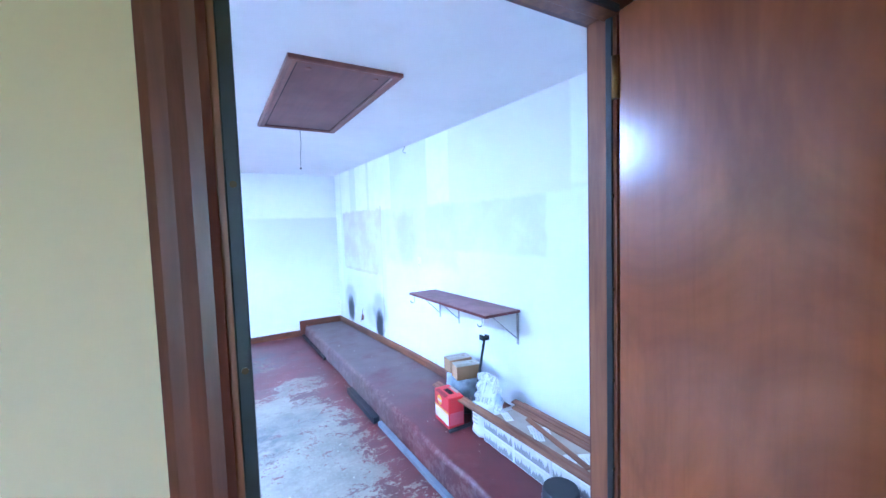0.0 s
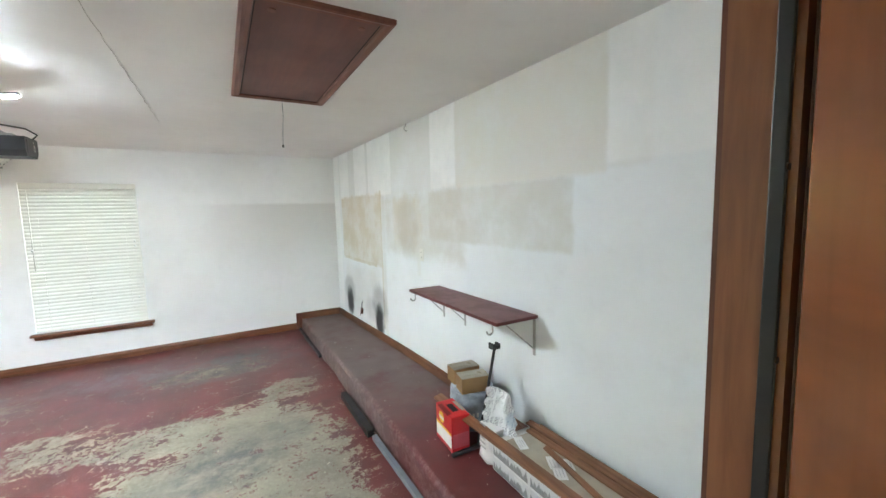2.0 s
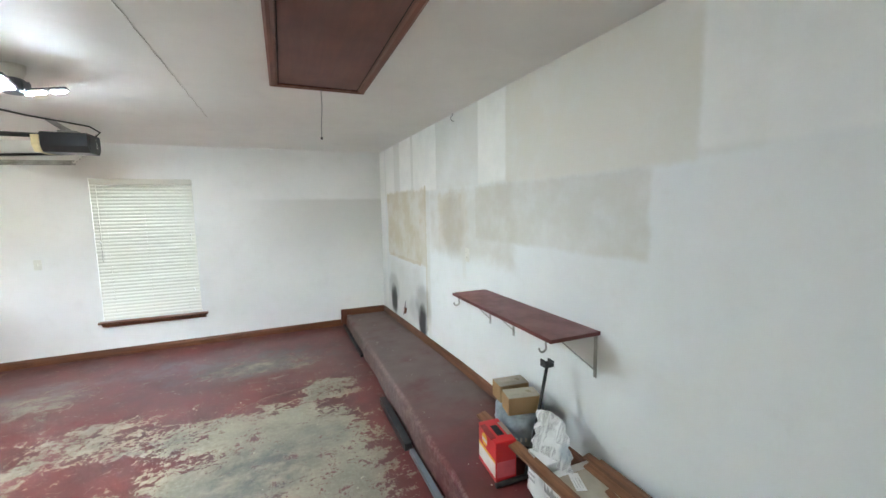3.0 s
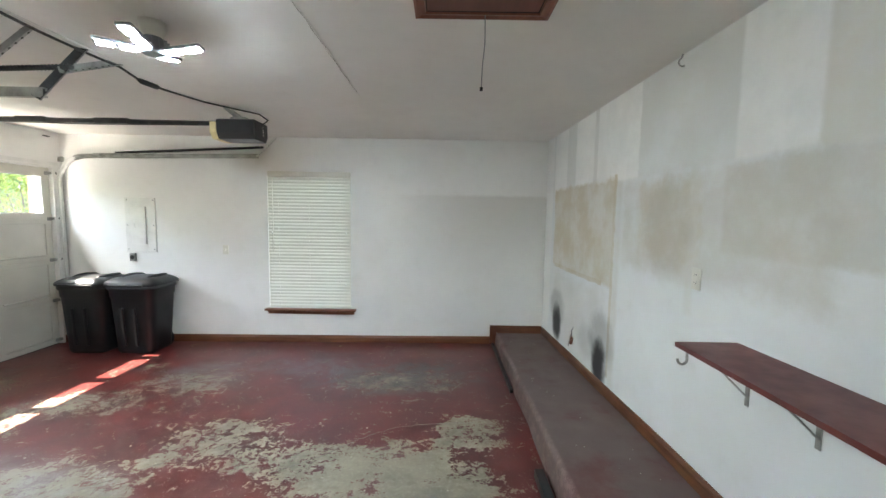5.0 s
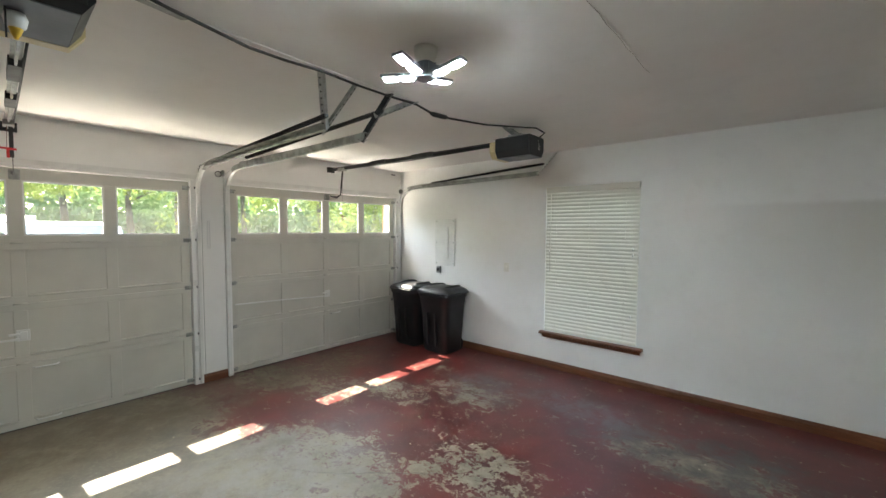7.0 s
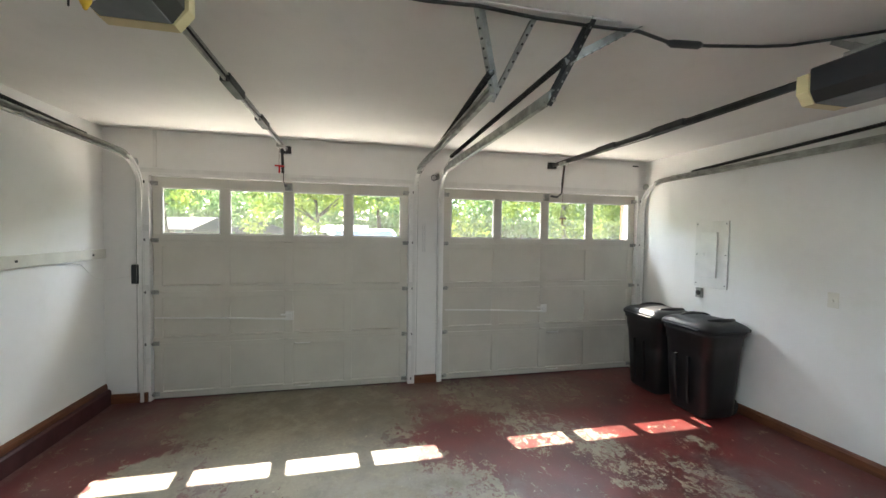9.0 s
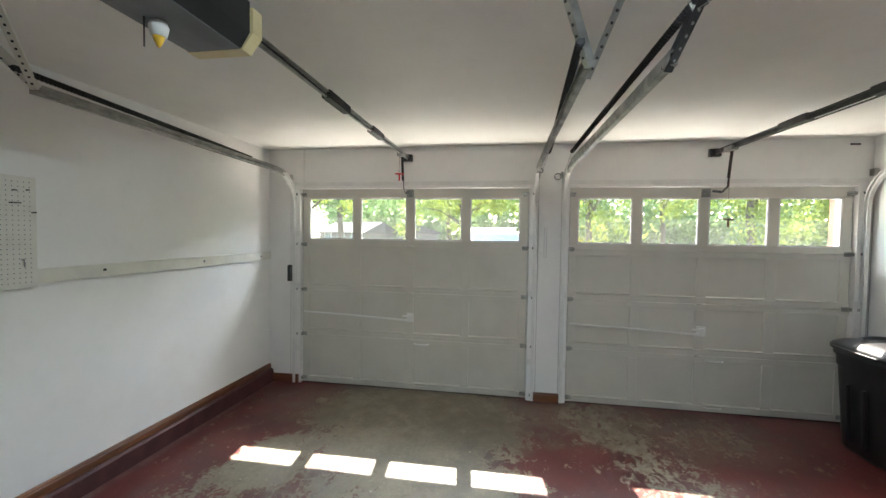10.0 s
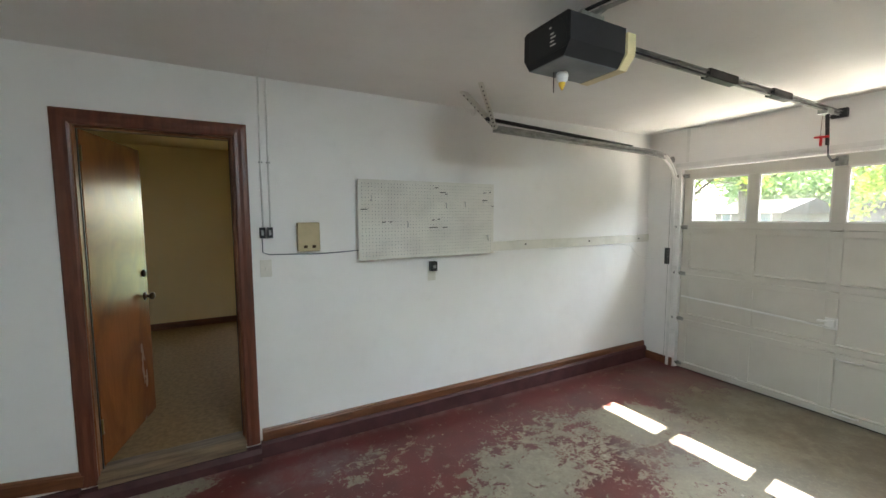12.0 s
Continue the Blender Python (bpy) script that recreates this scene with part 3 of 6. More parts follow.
# the room of the house
setting("house_floor", bm_box((-3.0, -2.6, 0.0), (3.0, 0.80, HOUSE)), M_CARPET, "tan carpet floor in the room behind the door", "floor")
bm = bmesh.new()
for lo, hi in (((-3.1, -2.75, 0), (-1.15, -2.56, 2.7)), ((0.15, -2.75, 0), (3.1, -2.56, 2.7)), ((-1.15, -2.75, 0), (0.15, -2.56, 0.45)), ((-1.15, -2.75, 2.10), (0.15, -2.56, 2.7)), ((-3.15, -2.7, 0), (-3.0, 0.8, 2.7)), ((3.0, -2.7, 0), (3.15, 0.8, 2.7))):
    bm_box(lo, hi, bm)
setting("wall_house_room", bm, M_BEIGE, "beige painted walls of the room behind the door", "wall")
setting("ceiling_house", bm_box((-3.1, -2.7, 2.57), (3.1, 0.80, 2.7)), M_BEIGE, "beige ceiling of the room behind the door", "ceiling")
setting("baseboard_house", bm_box((-3.0, -2.56, HOUSE), (3.0, -2.545, HOUSE + 0.09)), M_TRIMX, "dark wooden baseboard in the room behind", "baseboard")


def house_window(name, at):
    w = thing(name, "white sash window of the room behind the door", "window", at, "", "structure")
    bm = bmesh.new()
    for lo, hi in (((-0.65, -0.03, 0), (-0.60, 0.03, 1.2)), ((0.60, -0.03, 0), (0.65, 0.03, 1.2)), ((-0.6, -0.03, 0), (0.6, 0.03, 0.05)), ((-0.6, -0.03, 1.15), (0.6, 0.03, 1.2)), ((-0.6, -0.03, 0.57), (0.6, 0.03, 0.63)), ((-0.02, -0.02, 0.05), (0.02, 0.02, 0.57)), ((-0.02, -0.02, 0.63), (0.02, 0.02, 1.15))):
        bm_box(lo, hi, bm)
    part("window_frame", bm, M_WHITEPART, w)
    for z0, z1 in ((0.05, 0.57), (0.63, 1.15)):
        p = part("pane", bm_box((-0.6, -0.003, z0), (0.6, 0.003, z1)), M_GLASS, w)
        p.visible_shadow = False


house_window("window_2", pose(-0.5, -2.6, 0.45) @ Matrix.Diagonal((1, 1, 1.375, 1)))


# baseboards
def baseboard(name, a, b, z0, z1, h=0.09, mat=M_TRIMX, n=6):
    pts = [Vector((a[0] + (b[0] - a[0]) * k / n, a[1] + (b[1] - a[1]) * k / n, z0 + (z1 - z0) * k / n)) for k in range(n + 1)]
    prof = ((0, 0), (0.016, 0), (0.016, h * 0.72), (0.011, h * 0.8), (0.012, h * 0.88), (0.006, h), (0, h))
    return setting(name, bm_sweep(pts, prof), mat, "brown stained wooden baseboard", "baseboard")


baseboard("baseboard_north", (-2.2, YB), (1.60, YB), floor_z(-2.2), floor_z(1.6), 0.095)
baseboard("baseboard_north_low", (-3.74, YB), (-2.2, YB), floor_z(-3.74), floor_z(-2.2), 0.095)
baseboard("baseboard_ledge_end", (1.605, YB), (east_x(YB) - 0.01, YB), 0.145, 0.145, 0.095)
setting("baseboard_step", bm_box((1.588, YB - 0.0205, 0.0), (1.674, YB, 0.24)), M_TRIM, "short upright piece of brown baseboard", "baseboard")
b = baseboard("baseboard_east", (east_x(YB), YB - 0.018), (east_x(0.92), 0.92), 0, 0, 0.09, M_TRIMY, 24)
for v in b.data.vertices:
    v.co.z += ledge_z(v.co.y) + 0.004
baseboard("baseboard_south", (0.39, YD), (-3.74, YD), 0.10, 0.07, 0.085)
baseboard("baseboard_south_east", (2.3, YD), (1.33, YD), 0.22, 0.10, 0.085)
baseboard("baseboard_west", (XJ, YD + 0.018), (XJ, D1 - DW - 0.02), -0.04, -0.04, 0.09, M_TRIMY)
baseboard("baseboard_pier", (XJ, D1 + DW + 0.05), (XJ, D2 - DW - 0.05), -0.04, -0.04, 0.09, M_TRIMY)
baseboard("baseboard_west_end", (XJ, D2 + DW + 0.02), (XJ, YB - 0.018), -0.04, -0.04, 0.09, M_TRIMY)


# ---------- garage doors ----------
def garage_door(yc, lift):
    """A sectional door, origin on the floor at its middle; x towards the room."""
    g = thing("garage_door", "white panelled sectional garage door with four panes, closed", "garage door", (XDOOR, yc, -0.042), "garage doors")
    cols = [-0.594 * 1.5 + 0.594 * k for k in range(4)]
    seams = (0.005, 0.545, 1.045, 1.545, 2.155)
    for s in range(4):
        z0, z1 = seams[s] + 0.0012, seams[s + 1] - 0.0012
        sec = part("door_section", bmesh.new(), M_DOORPAINT, g)
        bm = bmesh.new()
        top, bot = (0.055, 0.06)
        if s == 3:
            top, bot = 0.095, 0.058
        bm_box((-0.02, -1.232, z0), (0.018, 1.232, z0 + bot), bm, 0.003)
        bm_box((-0.02, -1.232, z1 - top), (0.018, 1.232, z1), bm, 0.003)
        ys = [-1.225, *[(a + b) / 2 for a, b in zip(cols, cols[1:])], 1.225]
        for i, y in enumerate(ys):
            w = 0.042
            lo, hi = (y, y + 0.077) if i == 0 else (y - 0.077, y) if i == 4 else (y - w, y + w)
            bm_box((-0.02, lo, z0 + bot), (0.016, hi, z1 - top), bm, 0.003)
        bm_box((-0.028, -1.2, z0 - 0.02), (-0.02, 1.2, z0 + 0.03), bm)
        if s < 3:
            for c in cols:
                bm_prism(((0.002, z0 + bot - 0.007), (0.021, z0 + bot - 0.007), (0.028, z0 + bot), (0.028, z0 + bot + 0.004), (0.002, z0 + bot + 0.012)), c - 0.249, c + 0.249, 1, bm)
            bm_box((-0.02, -1.2, z0 + bot), (0.004, 1.2, z1 - top), bm)
        old = sec.data
        sec.data = mesh_of("door_section", bm, M_DOORPAINT)
        bpy.data.meshes.remove(old)
        if s == 3:
            for c in cols:
                p = part("pane", bm_box((-0.006, c - 0.252, z0 + bot), (-0.002, c + 0.252, z1 - top)), M_GLASS, sec)
                p.visible_shadow = False
                fb = bmesh.new()
                za, zb = z0 + bot, z1 - top
                for lo, hi in (((c - 0.258, za), (c + 0.258, za + 0.014)), ((c - 0.258, zb - 0.014), (c + 0.258, zb)), ((c - 0.258, za), (c - 0.244, zb)), ((c + 0.244, za), (c + 0.258, zb))):
                    bm_box((-0.0015, lo[0], lo[1]), (0.012, hi[0], hi[1]), fb)
                part("glazing_bead", fb, M_WHITEPART, sec)
    for z in seams[1:4]:
        bm = bm_box((0.018, -0.04, z - 0.03), (0.022, 0.04, z + 0.03), None, 0.001)
        bm_tube([(0.026, -0.04, z), (0.026, 0.04, z)], 0.007, bm, 8)
        part("centre_hinge", bm, M_DOORPAINT, g)
    for z in (0.05, *seams[1:4], 2.09):
        for sgn in (-1, 1):
            bm = bm_box((0.018, sgn * 1.20 - 0.03, z - 0.02), (0.023, sgn * 1.20 + 0.025, z + 0.022), None, 0.001)
            bm_box((0.02, sgn * 1.215 - 0.012, z - 0.012), (0.055, sgn * 1.215 + 0.012, z + 0.02), bm, 0.002)
            bm_tube([(0.045, sgn * 1.17, z + 0.006), (0.045, sgn * 1.275, z + 0.006)], 0.006, bm, 8)
            r = part("roller_bracket", bm, M_STEEL, g, "dull steel roller bracket")
            part("roller", bm_tube([(0.045, sgn * 1.268, z + 0.006), (0.045, sgn * 1.282, z + 0.006)], 0.02, None, 12), M_DARKSTEEL, r)
    # slide lock: a long bar from the latch to the side
    bm = bm_box((0.018, -0.03, 0.735), (0.026, 0.05, 0.83), None, 0.002)
    bm_box((0.026, -0.012, 0.75), (0.042, 0.034, 0.815), bm, 0.004)
    bm_box((0.03, -0.075, 0.788), (0.045, -0.01, 0.806), bm, 0.003)
    bm_box((0.03, -0.06, 0.752), (0.042, -0.01, 0.765), bm, 0.003)
    lock = part("slide_lock", bm, M_WHITEPART, g)
    part("lock_bar", bm_sweep([(0.036, -1.2, 0.80), (0.036, -0.6, 0.780), (0.036, -0.03, 0.752)], ((-0.006, -0.006), (0.010, -0.006), (0.010, 0.008), (-0.006, 0.008)), (0, 0, 1)), M_WHITEPART, lock)
    bm = bmesh.new()
    bm_tube([(0.018, 0.06, lift), (0.045, 0.075, lift), (0.045, 0.195, lift), (0.018, 0.21, lift)], 0.007, bm, 8)
    part("lift_handle", bm, M_WHITEPART, g)
    bm = bm_tube([(0.018, 0.06, 0.05), (0.04, 0.075, 0.05), (0.04, 0.195, 0.05), (0.018, 0.21, 0.05)], 0.007, None, 8)
    part("lift_handle", bm, M_WHITEPART, g)
    part("bottom_seal", bm_box((-0.02, -1.225, -0.006), (0.012, 1.225, 0.01), None, 0.003), M_BLACK, g, "black rubber seal")
    part("arm_bracket", bm_box((0.016, -0.03, 2.06), (0.06, 0.035, 2.14), None, 0.003), M_STEEL, g)
    return g


garage_door(D1, 0.50)
garage_door(D2, 0.50)


def door_trim(yc):
    bm = bmesh.new()
    bm_box((XJ, yc - 1.30, 2.145), (XJ + 0.005, yc + 1.30, 2.185), bm, 0.001)
    bm_box((-3.86, yc - DW, -0.1), (-3.8205, yc - DW + 0.03, DTOP), bm)
    bm_box((-3.86, yc + DW - 0.03, -0.1), (-3.8205, yc + DW, DTOP), bm)
    bm_box((-3.86, yc - DW, DTOP - 0.05), (-3.832, yc + DW, DTOP), bm)
    return setting("trim", bm, M_WHITEPART, "white wooden stop over the garage door", "trim")


door_trim(D1), door_trim(D2)


# ---------- the bins ----------
def wheeled_bin(at, turn):
    t = thing("wheelie_bin", "charcoal plastic wheeled rubbish bin with a ribbed lid", "bin", pose(*at, 0, 0, turn) @ Matrix.Diagonal((1, 0.82, 1, 1)), "bins by the garage door")
    bm = bmesh.new()
    levels = ((0.0, 0.205, 0.21), (0.03, 0.220, 0.226), (0.45, 0.246, 0.252), (0.66, 0.258, 0.266), (0.665, 0.266, 0.275), (0.74, 0.270, 0.279), (0.755, 0.282, 0.296), (0.80, 0.285, 0.30))
    rings = []
    for z, a, b in levels:
        ring = []
        for k in range(32):
            th = 2 * math.pi * k / 32
            c, s = math.cos(th), math.sin(th)
            e = 0.36
            ring.append(bm.verts.new((a * math.copysign(abs(c) ** e, c), b * math.copysign(abs(s) ** e, s), z)))
        rings.append(ring)
    for p, q in zip(rings, rings[1:]):
        for k in range(32):
            bm.faces.new((p[k], p[(k + 1) % 32], q[(k + 1) % 32], q[k])).smooth = True
    bm.faces.new(rings[0][::-1])
    bm.faces.new(rings[-1])
    part("body", bm, M_BIN, t)
    # lid: low dome with ribs
    bm = bmesh.new()
    rings = []
    for z, f in ((0.80, 1.03), (0.825, 1.03), (0.845, 0.98), (0.875, 0.80), (0.888, 0.5), (0.892, 0.15)):
        ring = []
        for k in range(32):
            th = 2 * math.pi * k / 32
            c, s = math.cos(th), math.sin(th)
            e = 0.36
            ring.append(bm.verts.new((f * 0.292 * math.copysign(abs(c) ** e, c), f * 0.308 * math.copysign(abs(s) ** e, s), z)))
        rings.append(ring)
    for p, q in zip(rings, rings[1:]):
        for k in range(32):
            bm.faces.new((p[k], p[(k + 1) % 32], q[(k + 1) % 32], q[k])).smooth = True
    bm.faces.new(rings[0][::-1]), bm.faces.new(rings[-1])
    lid = part("lid", bm, M_BIN, t)
    for x, bend in ((-0.13, -0.045), (0.13, 0.045)):
        pts = [(x + bend * (1 - (2 * k / 10 - 1) ** 2), -0.16 + 0.042 * k, 0.874 + 0.016 * math.sin(math.pi * k / 10)) for k in range(11)]
        part("lid_rib", bm_tube(pts, [0.006] + [0.02] * 9 + [0.006], None, 10), M_BIN, lid)
    part("lid_lip", bm_box((-0.20, -0.335, 0.802), (0.20, -0.29, 0.822), None, 0.008), M_BIN, lid)
    for x in (-0.07, 0.07):
        part("body_rib", bm_box((x - 0.012, -0.268, 0.12), (x + 0.012, -0.232, 0.56), None, 0.006, pose(0, 0, 0, 3.6, 0, 0)), M_BIN, t)
    part("hinge_bar", bm_tube([(-0.24, 0.325, 0.80), (0.24, 0.325, 0.80)], 0.016, None, 10), M_BIN, t)
    for sx in (-1, 1):
        part("wheel", bm_tube([(sx * 0.14, 0.20, 0.08), (sx * 0.185, 0.20, 0.08)], 0.08, None, 20), M_BLACK, t)
    return t


wheeled_bin((-2.58, 6.43, -0.034), 0)
wheeled_bin((-3.15, 6.43, -0.040), 0)


# ---------- house door ----------
def door_frame():
    f = thing("door_frame", "brown stained wooden door frame with moulded casing", "door frame", (0, 0, 0), "", "structure")
    full = ((0, 0), (0, 0.012), (0.012, 0.018), (0.03, 0.015), (0.05, 0.017), (0.070, 0.013), (0.082, 0.006), (0.082, 0))

    def casing(y, out, lo, hi, top, mat, f_w=1.0):
        prof = [(a * f_w, c) for a, c in full]
        for sx, x in ((1, hi), (-1, lo)):
            if sx > 0 and out < 0:
                continue
            bm = bmesh.new()
            a = [bm.verts.new((x + sx * p, y + out * q, HOUSE - 0.04)) for p, q in prof]
            b = [bm.verts.new((x + sx * p, y + out * q, top + p)) for p, q in prof]
            for k in range(len(prof)):
                bm.faces.new((a[k], a[(k + 1) % len(prof)], b[(k + 1) % len(prof)], b[k]))
            bm.faces.new(a), bm.faces.new(b)
            part("casing", bm, mat, f)
        bm = bmesh.new()
        a = [bm.verts.new((lo - p, y + out * q, top + p)) for p, q in prof]
        b = [bm.verts.new((hi + p, y + out * q, top + p)) for p, q in prof]
        for k in range(len(prof)):
            bm.faces.new((a[k], a[(k + 1) % len(prof)], b[(k + 1) % len(prof)], b[k]))
        bm.faces.new(a), bm.faces.new(b)
        part("casing", bm, mat, f)

    casing(YD, 1, HX0 - 0.008, HX1 + 0.008, HZ, M_TRIM)
    casing(0.785, -1, HX0 - 0.008, HX1 + 0.008, HZ, M_TRIM, 0.74)
    for lo, hi in (((HX0 - 0.02, 0.783, 0.1), (HX0, YD + 0.002, HZ)), ((HX1, 0.8445, 0.1), (HX1 + 0.02, YD + 0.002, HZ)), ((HX0 - 0.02, 0.783, HZ), (HX1 + 0.02, YD + 0.002, HZ + 0.02))):
        part("jamb", bm_box(lo, hi), M_JAMB, f, "orange-brown stained jamb")
    for lo, hi in (((HX0, 0.835, HOUSE), (HX0 + 0.012, 0.875, HZ)), ((HX0, 0.835, HZ - 0.012), (HX1, 0.875, HZ))):
        part("door_stop", bm_box(lo, hi, None, 0.002), M_JAMB, f)
    for x0, x1, y0, y1 in ((HX0, HX0 + 0.016, 0.787, 0.800), (HX1 - 0.006, HX1, 0.852, 0.868)):
        s = part("weather_strip", bm_box((x0, y0, HOUSE), (x1, y1, HZ), None, 0.002), M_BLACK, f, "dark weather strip")
        for k in range(9):
            part("screw", bm_tube([((x0 + x1) / 2, y0 + 0.0002, 0.28 + 0.21 * k), ((x0 + x1) / 2, y0 - 0.0015, 0.28 + 0.21 * k)], 0.004, None, 8), M_BRONZE, s)
    part("weather_strip", bm_box((HX0 + 0.014, 0.826, HZ - 0.014), (HX1 - 0.014, 0.834, HZ), None, 0.001), M_DARKSTEEL, f, "dark metal weather strip")
    part("threshold", bm_prism(((0.775, 0.10), (0.775, HOUSE + 0.004), (0.80, HOUSE + 0.016), (0.90, HOUSE + 0.014), (0.955, HOUSE - 0.012), (0.955, 0.078)), HX0 - 0.006, HX1 + 0.006, 0), wood("scuffed_threshold", (0.26, 0.18, 0.11), (0.10, 0.065, 0.04), 0.6, "x"), f, "scuffed wooden threshold")
    part("strike_plate", bm_box((HX0, 0.80, 1.10), (HX0 + 0.002, 0.826, 1.20)), M_BRASS, f, "brass strike plate")


door_frame()


def house_door():
    d = thing("door_1", "varnished orange-brown wooden flush door standing open", "door", pose(1.247, 0.838, HOUSE + 0.012, 0, 0, 180 + 79), "", "structure")
    w, h, t = 0.765, 1.995, 0.042
    part("leaf", bm_box((0.004, 0, 0), (w, t, h), None, 0.002), M_LEAF_DOOR, d)
    for sgn, y in ((-1, 0), (1, t)):
        prof = ((0.0, 0.030), (0.006, 0.030), (0.010, 0.012), (0.032, 0.012), (0.036, 0.022), (0.044, 0.027), (0.056, 0.026), (0.064, 0.016), (0.066, 0.004))
        bm = bm_tube([(w - 0.065, y + sgn * p, 0.905) for p, r in prof], [r for p, r in prof], None, 18)
        part("knob", bm, M_BRONZE, d, "dark bronze knob")
        prof = ((0.0, 0.027), (0.012, 0.027), (0.016, 0.02), (0.02, 0.012))
        part("deadbolt", bm_tube([(w - 0.065, y + sgn * p, 1.08) for p, r in prof], [r for p, r in prof], None, 18), M_BRONZE, d, "dark bronze deadbolt")
    for z in (0.25, 1.86):
        bm = bm_tube([(-0.004, -0.004, z - 0.045), (-0.004, -0.004, z + 0.045)], 0.007, None, 10)
        bm_box((-0.002, -0.004, z - 0.045), (0.004, 0.03, z + 0.045), bm)
        part("hinge", bm, M_BRASS, d, "brass hinge")
    part("latch_plate", bm_box((w, 0.008, 0.865), (w + 0.0015, t - 0.008, 0.945)), M_BRASS, d)


house_door()


# ---------- window with blind ----------
def garage_window():
    w = thing("window_1", "white framed window with brown wooden sill", "window", (0, 0, 0), "", "structure")
    bm = bmesh.new()
    for lo, hi in (((WX0, 6.78, WZ0), (WX0 + 0.045, 6.84, WZ1)), ((WX1 - 0.045, 6.78, WZ0), (WX1, 6.84, WZ1)), ((WX0 + 0.045, 6.78, WZ0), (WX1 - 0.045, 6.84, WZ0 + 0.045)), ((WX0 + 0.045, 6.78, WZ1 - 0.045), (WX1 - 0.045, 6.84, WZ1)), ((WX0 + 0.045, 6.78, 1.26), (WX1 - 0.045, 6.84, 1.31)), ((-0.70, 6.80, WZ0 + 0.045), (-0.67, 6.83, 1.26)), ((-0.70, 6.80, 1.31), (-0.67, 6.83, WZ1 - 0.045))):
        bm_box(lo, hi, bm)
    part("window_frame", bm, M_WHITEPART, w)
    for z0, z1 in ((WZ0 + 0.045, 1.26), (1.31, WZ1 - 0.045)):
        p = part("pane", bm_box((WX0 + 0.045, 6.808, z0), (WX1 - 0.045, 6.812, z1)), M_GLASS, w)
        p.visible_shadow = False
    prof = ((6.80, 0.398), (6.80, 0.424), (6.645, 0.424), (6.632, 0.415), (6.634, 0.402), (6.648, 0.396))
    part("window_sill", bm_prism(prof, WX0 - 0.035, WX1 + 0.065, 0), M_TRIMX, w, "brown stained wooden sill")
    part("sill_apron", bm_prism(((YB, 0.35), (6.69, 0.352), (6.682, 0.372), (6.672, 0.396), (YB, 0.396)), WX0 - 0.012, WX1 + 0.04, 0), M_TRIMX, w, "brown moulded apron under the sill")


garage_window()


def window_blind():
    b = thing("window_blind", "closed white horizontal slatted blind in the window", "blind", (0, 0, 0))
    xa, xb, y = WX0 + 0.005, WX1 - 0.005, 6.728
    part("valance", bm_box((WX0 + 0.006, y - 0.03, 2.062), (WX1 - 0.006, y - 0.014, 2.128), None, 0.004), M_BLIND, b)
    part("head_rail", bm_box((xa, y - 0.012, 2.075), (xb, y + 0.03, 2.12), None, 0.002), M_BLIND, b)
    n, z0, z1 = 40, 0.462, 2.052
    bm = bmesh.new()
    for s in range(2):
        row = []
        for k, (dy, dz) in enumerate(((-0.018, -0.0270), (-0.019, -0.012), (-0.012, 0.006), (0.009, 0.0265))):
            row.append([bm.verts.new((x, dy - s * 0.0018, dz - s * 0.001)) for x in (xa, xb)])
        for p, q in zip(row, row[1:]):
            bm.faces.new((p[0], p[1], q[1], q[0])).smooth = True
    slat = mesh_of("slat", bm, M_BLIND)
    for i in range(n):
        o = new("slat", slat)
        o.parent = b
        o.location = (random.uniform(-0.002, 0.002), y, z0 + (z1 - z0) * i / (n - 1))
        o.rotation_euler = (radians(random.uniform(-4.5, 2.5)), 0, 0)
    part("bottom_rail", bm_box((xa, y - 0.014, 0.428), (xb, y + 0.012, 0.446), None, 0.003), M_BLIND, b)
    for x in (xa + 0.13, (xa + xb) / 2, xb - 0.13):
        part("ladder_cord", bm_tube([(x, y - 0.02, 0.44), (x, y - 0.02, 2.08)], 0.0012, None, 6), M_BLIND, b)
    part("wand", bm_tube([(xa + 0.06, y - 0.03, 1.15), (xa + 0.06, y - 0.028, 2.06)], 0.004, None, 8), M_BLIND, b)
    for x, z in ((xb - 0.05, 1.42), (xb - 0.05, 1.36), (xb - 0.06, 0.72), (xa + 0.05, 1.36)):
        part("cord_tassel", bm_tube([(x, y - 0.026, z), (x, y - 0.026, z + 0.03)], [0.007, 0.004], None, 8), M_WHITEPART, b)


window_blind()


# ---------- door tracks, springs and braces ----------
def track_points(x_end, z_end, side_y):
    pts = [(-3.722, side_y, -0.03), (-3.722, side_y, 1.0), (-3.722, side_y, 1.93)]
    for k in range(1, 9):
        a = math.pi / 2 * k / 8
        pts.append((-3.722 + 0.34 * (1 - math.cos(a)), side_y, 1.93 + 0.34 * math.sin(a)))
    pts.append((x_end, side_y, z_end))
    return pts


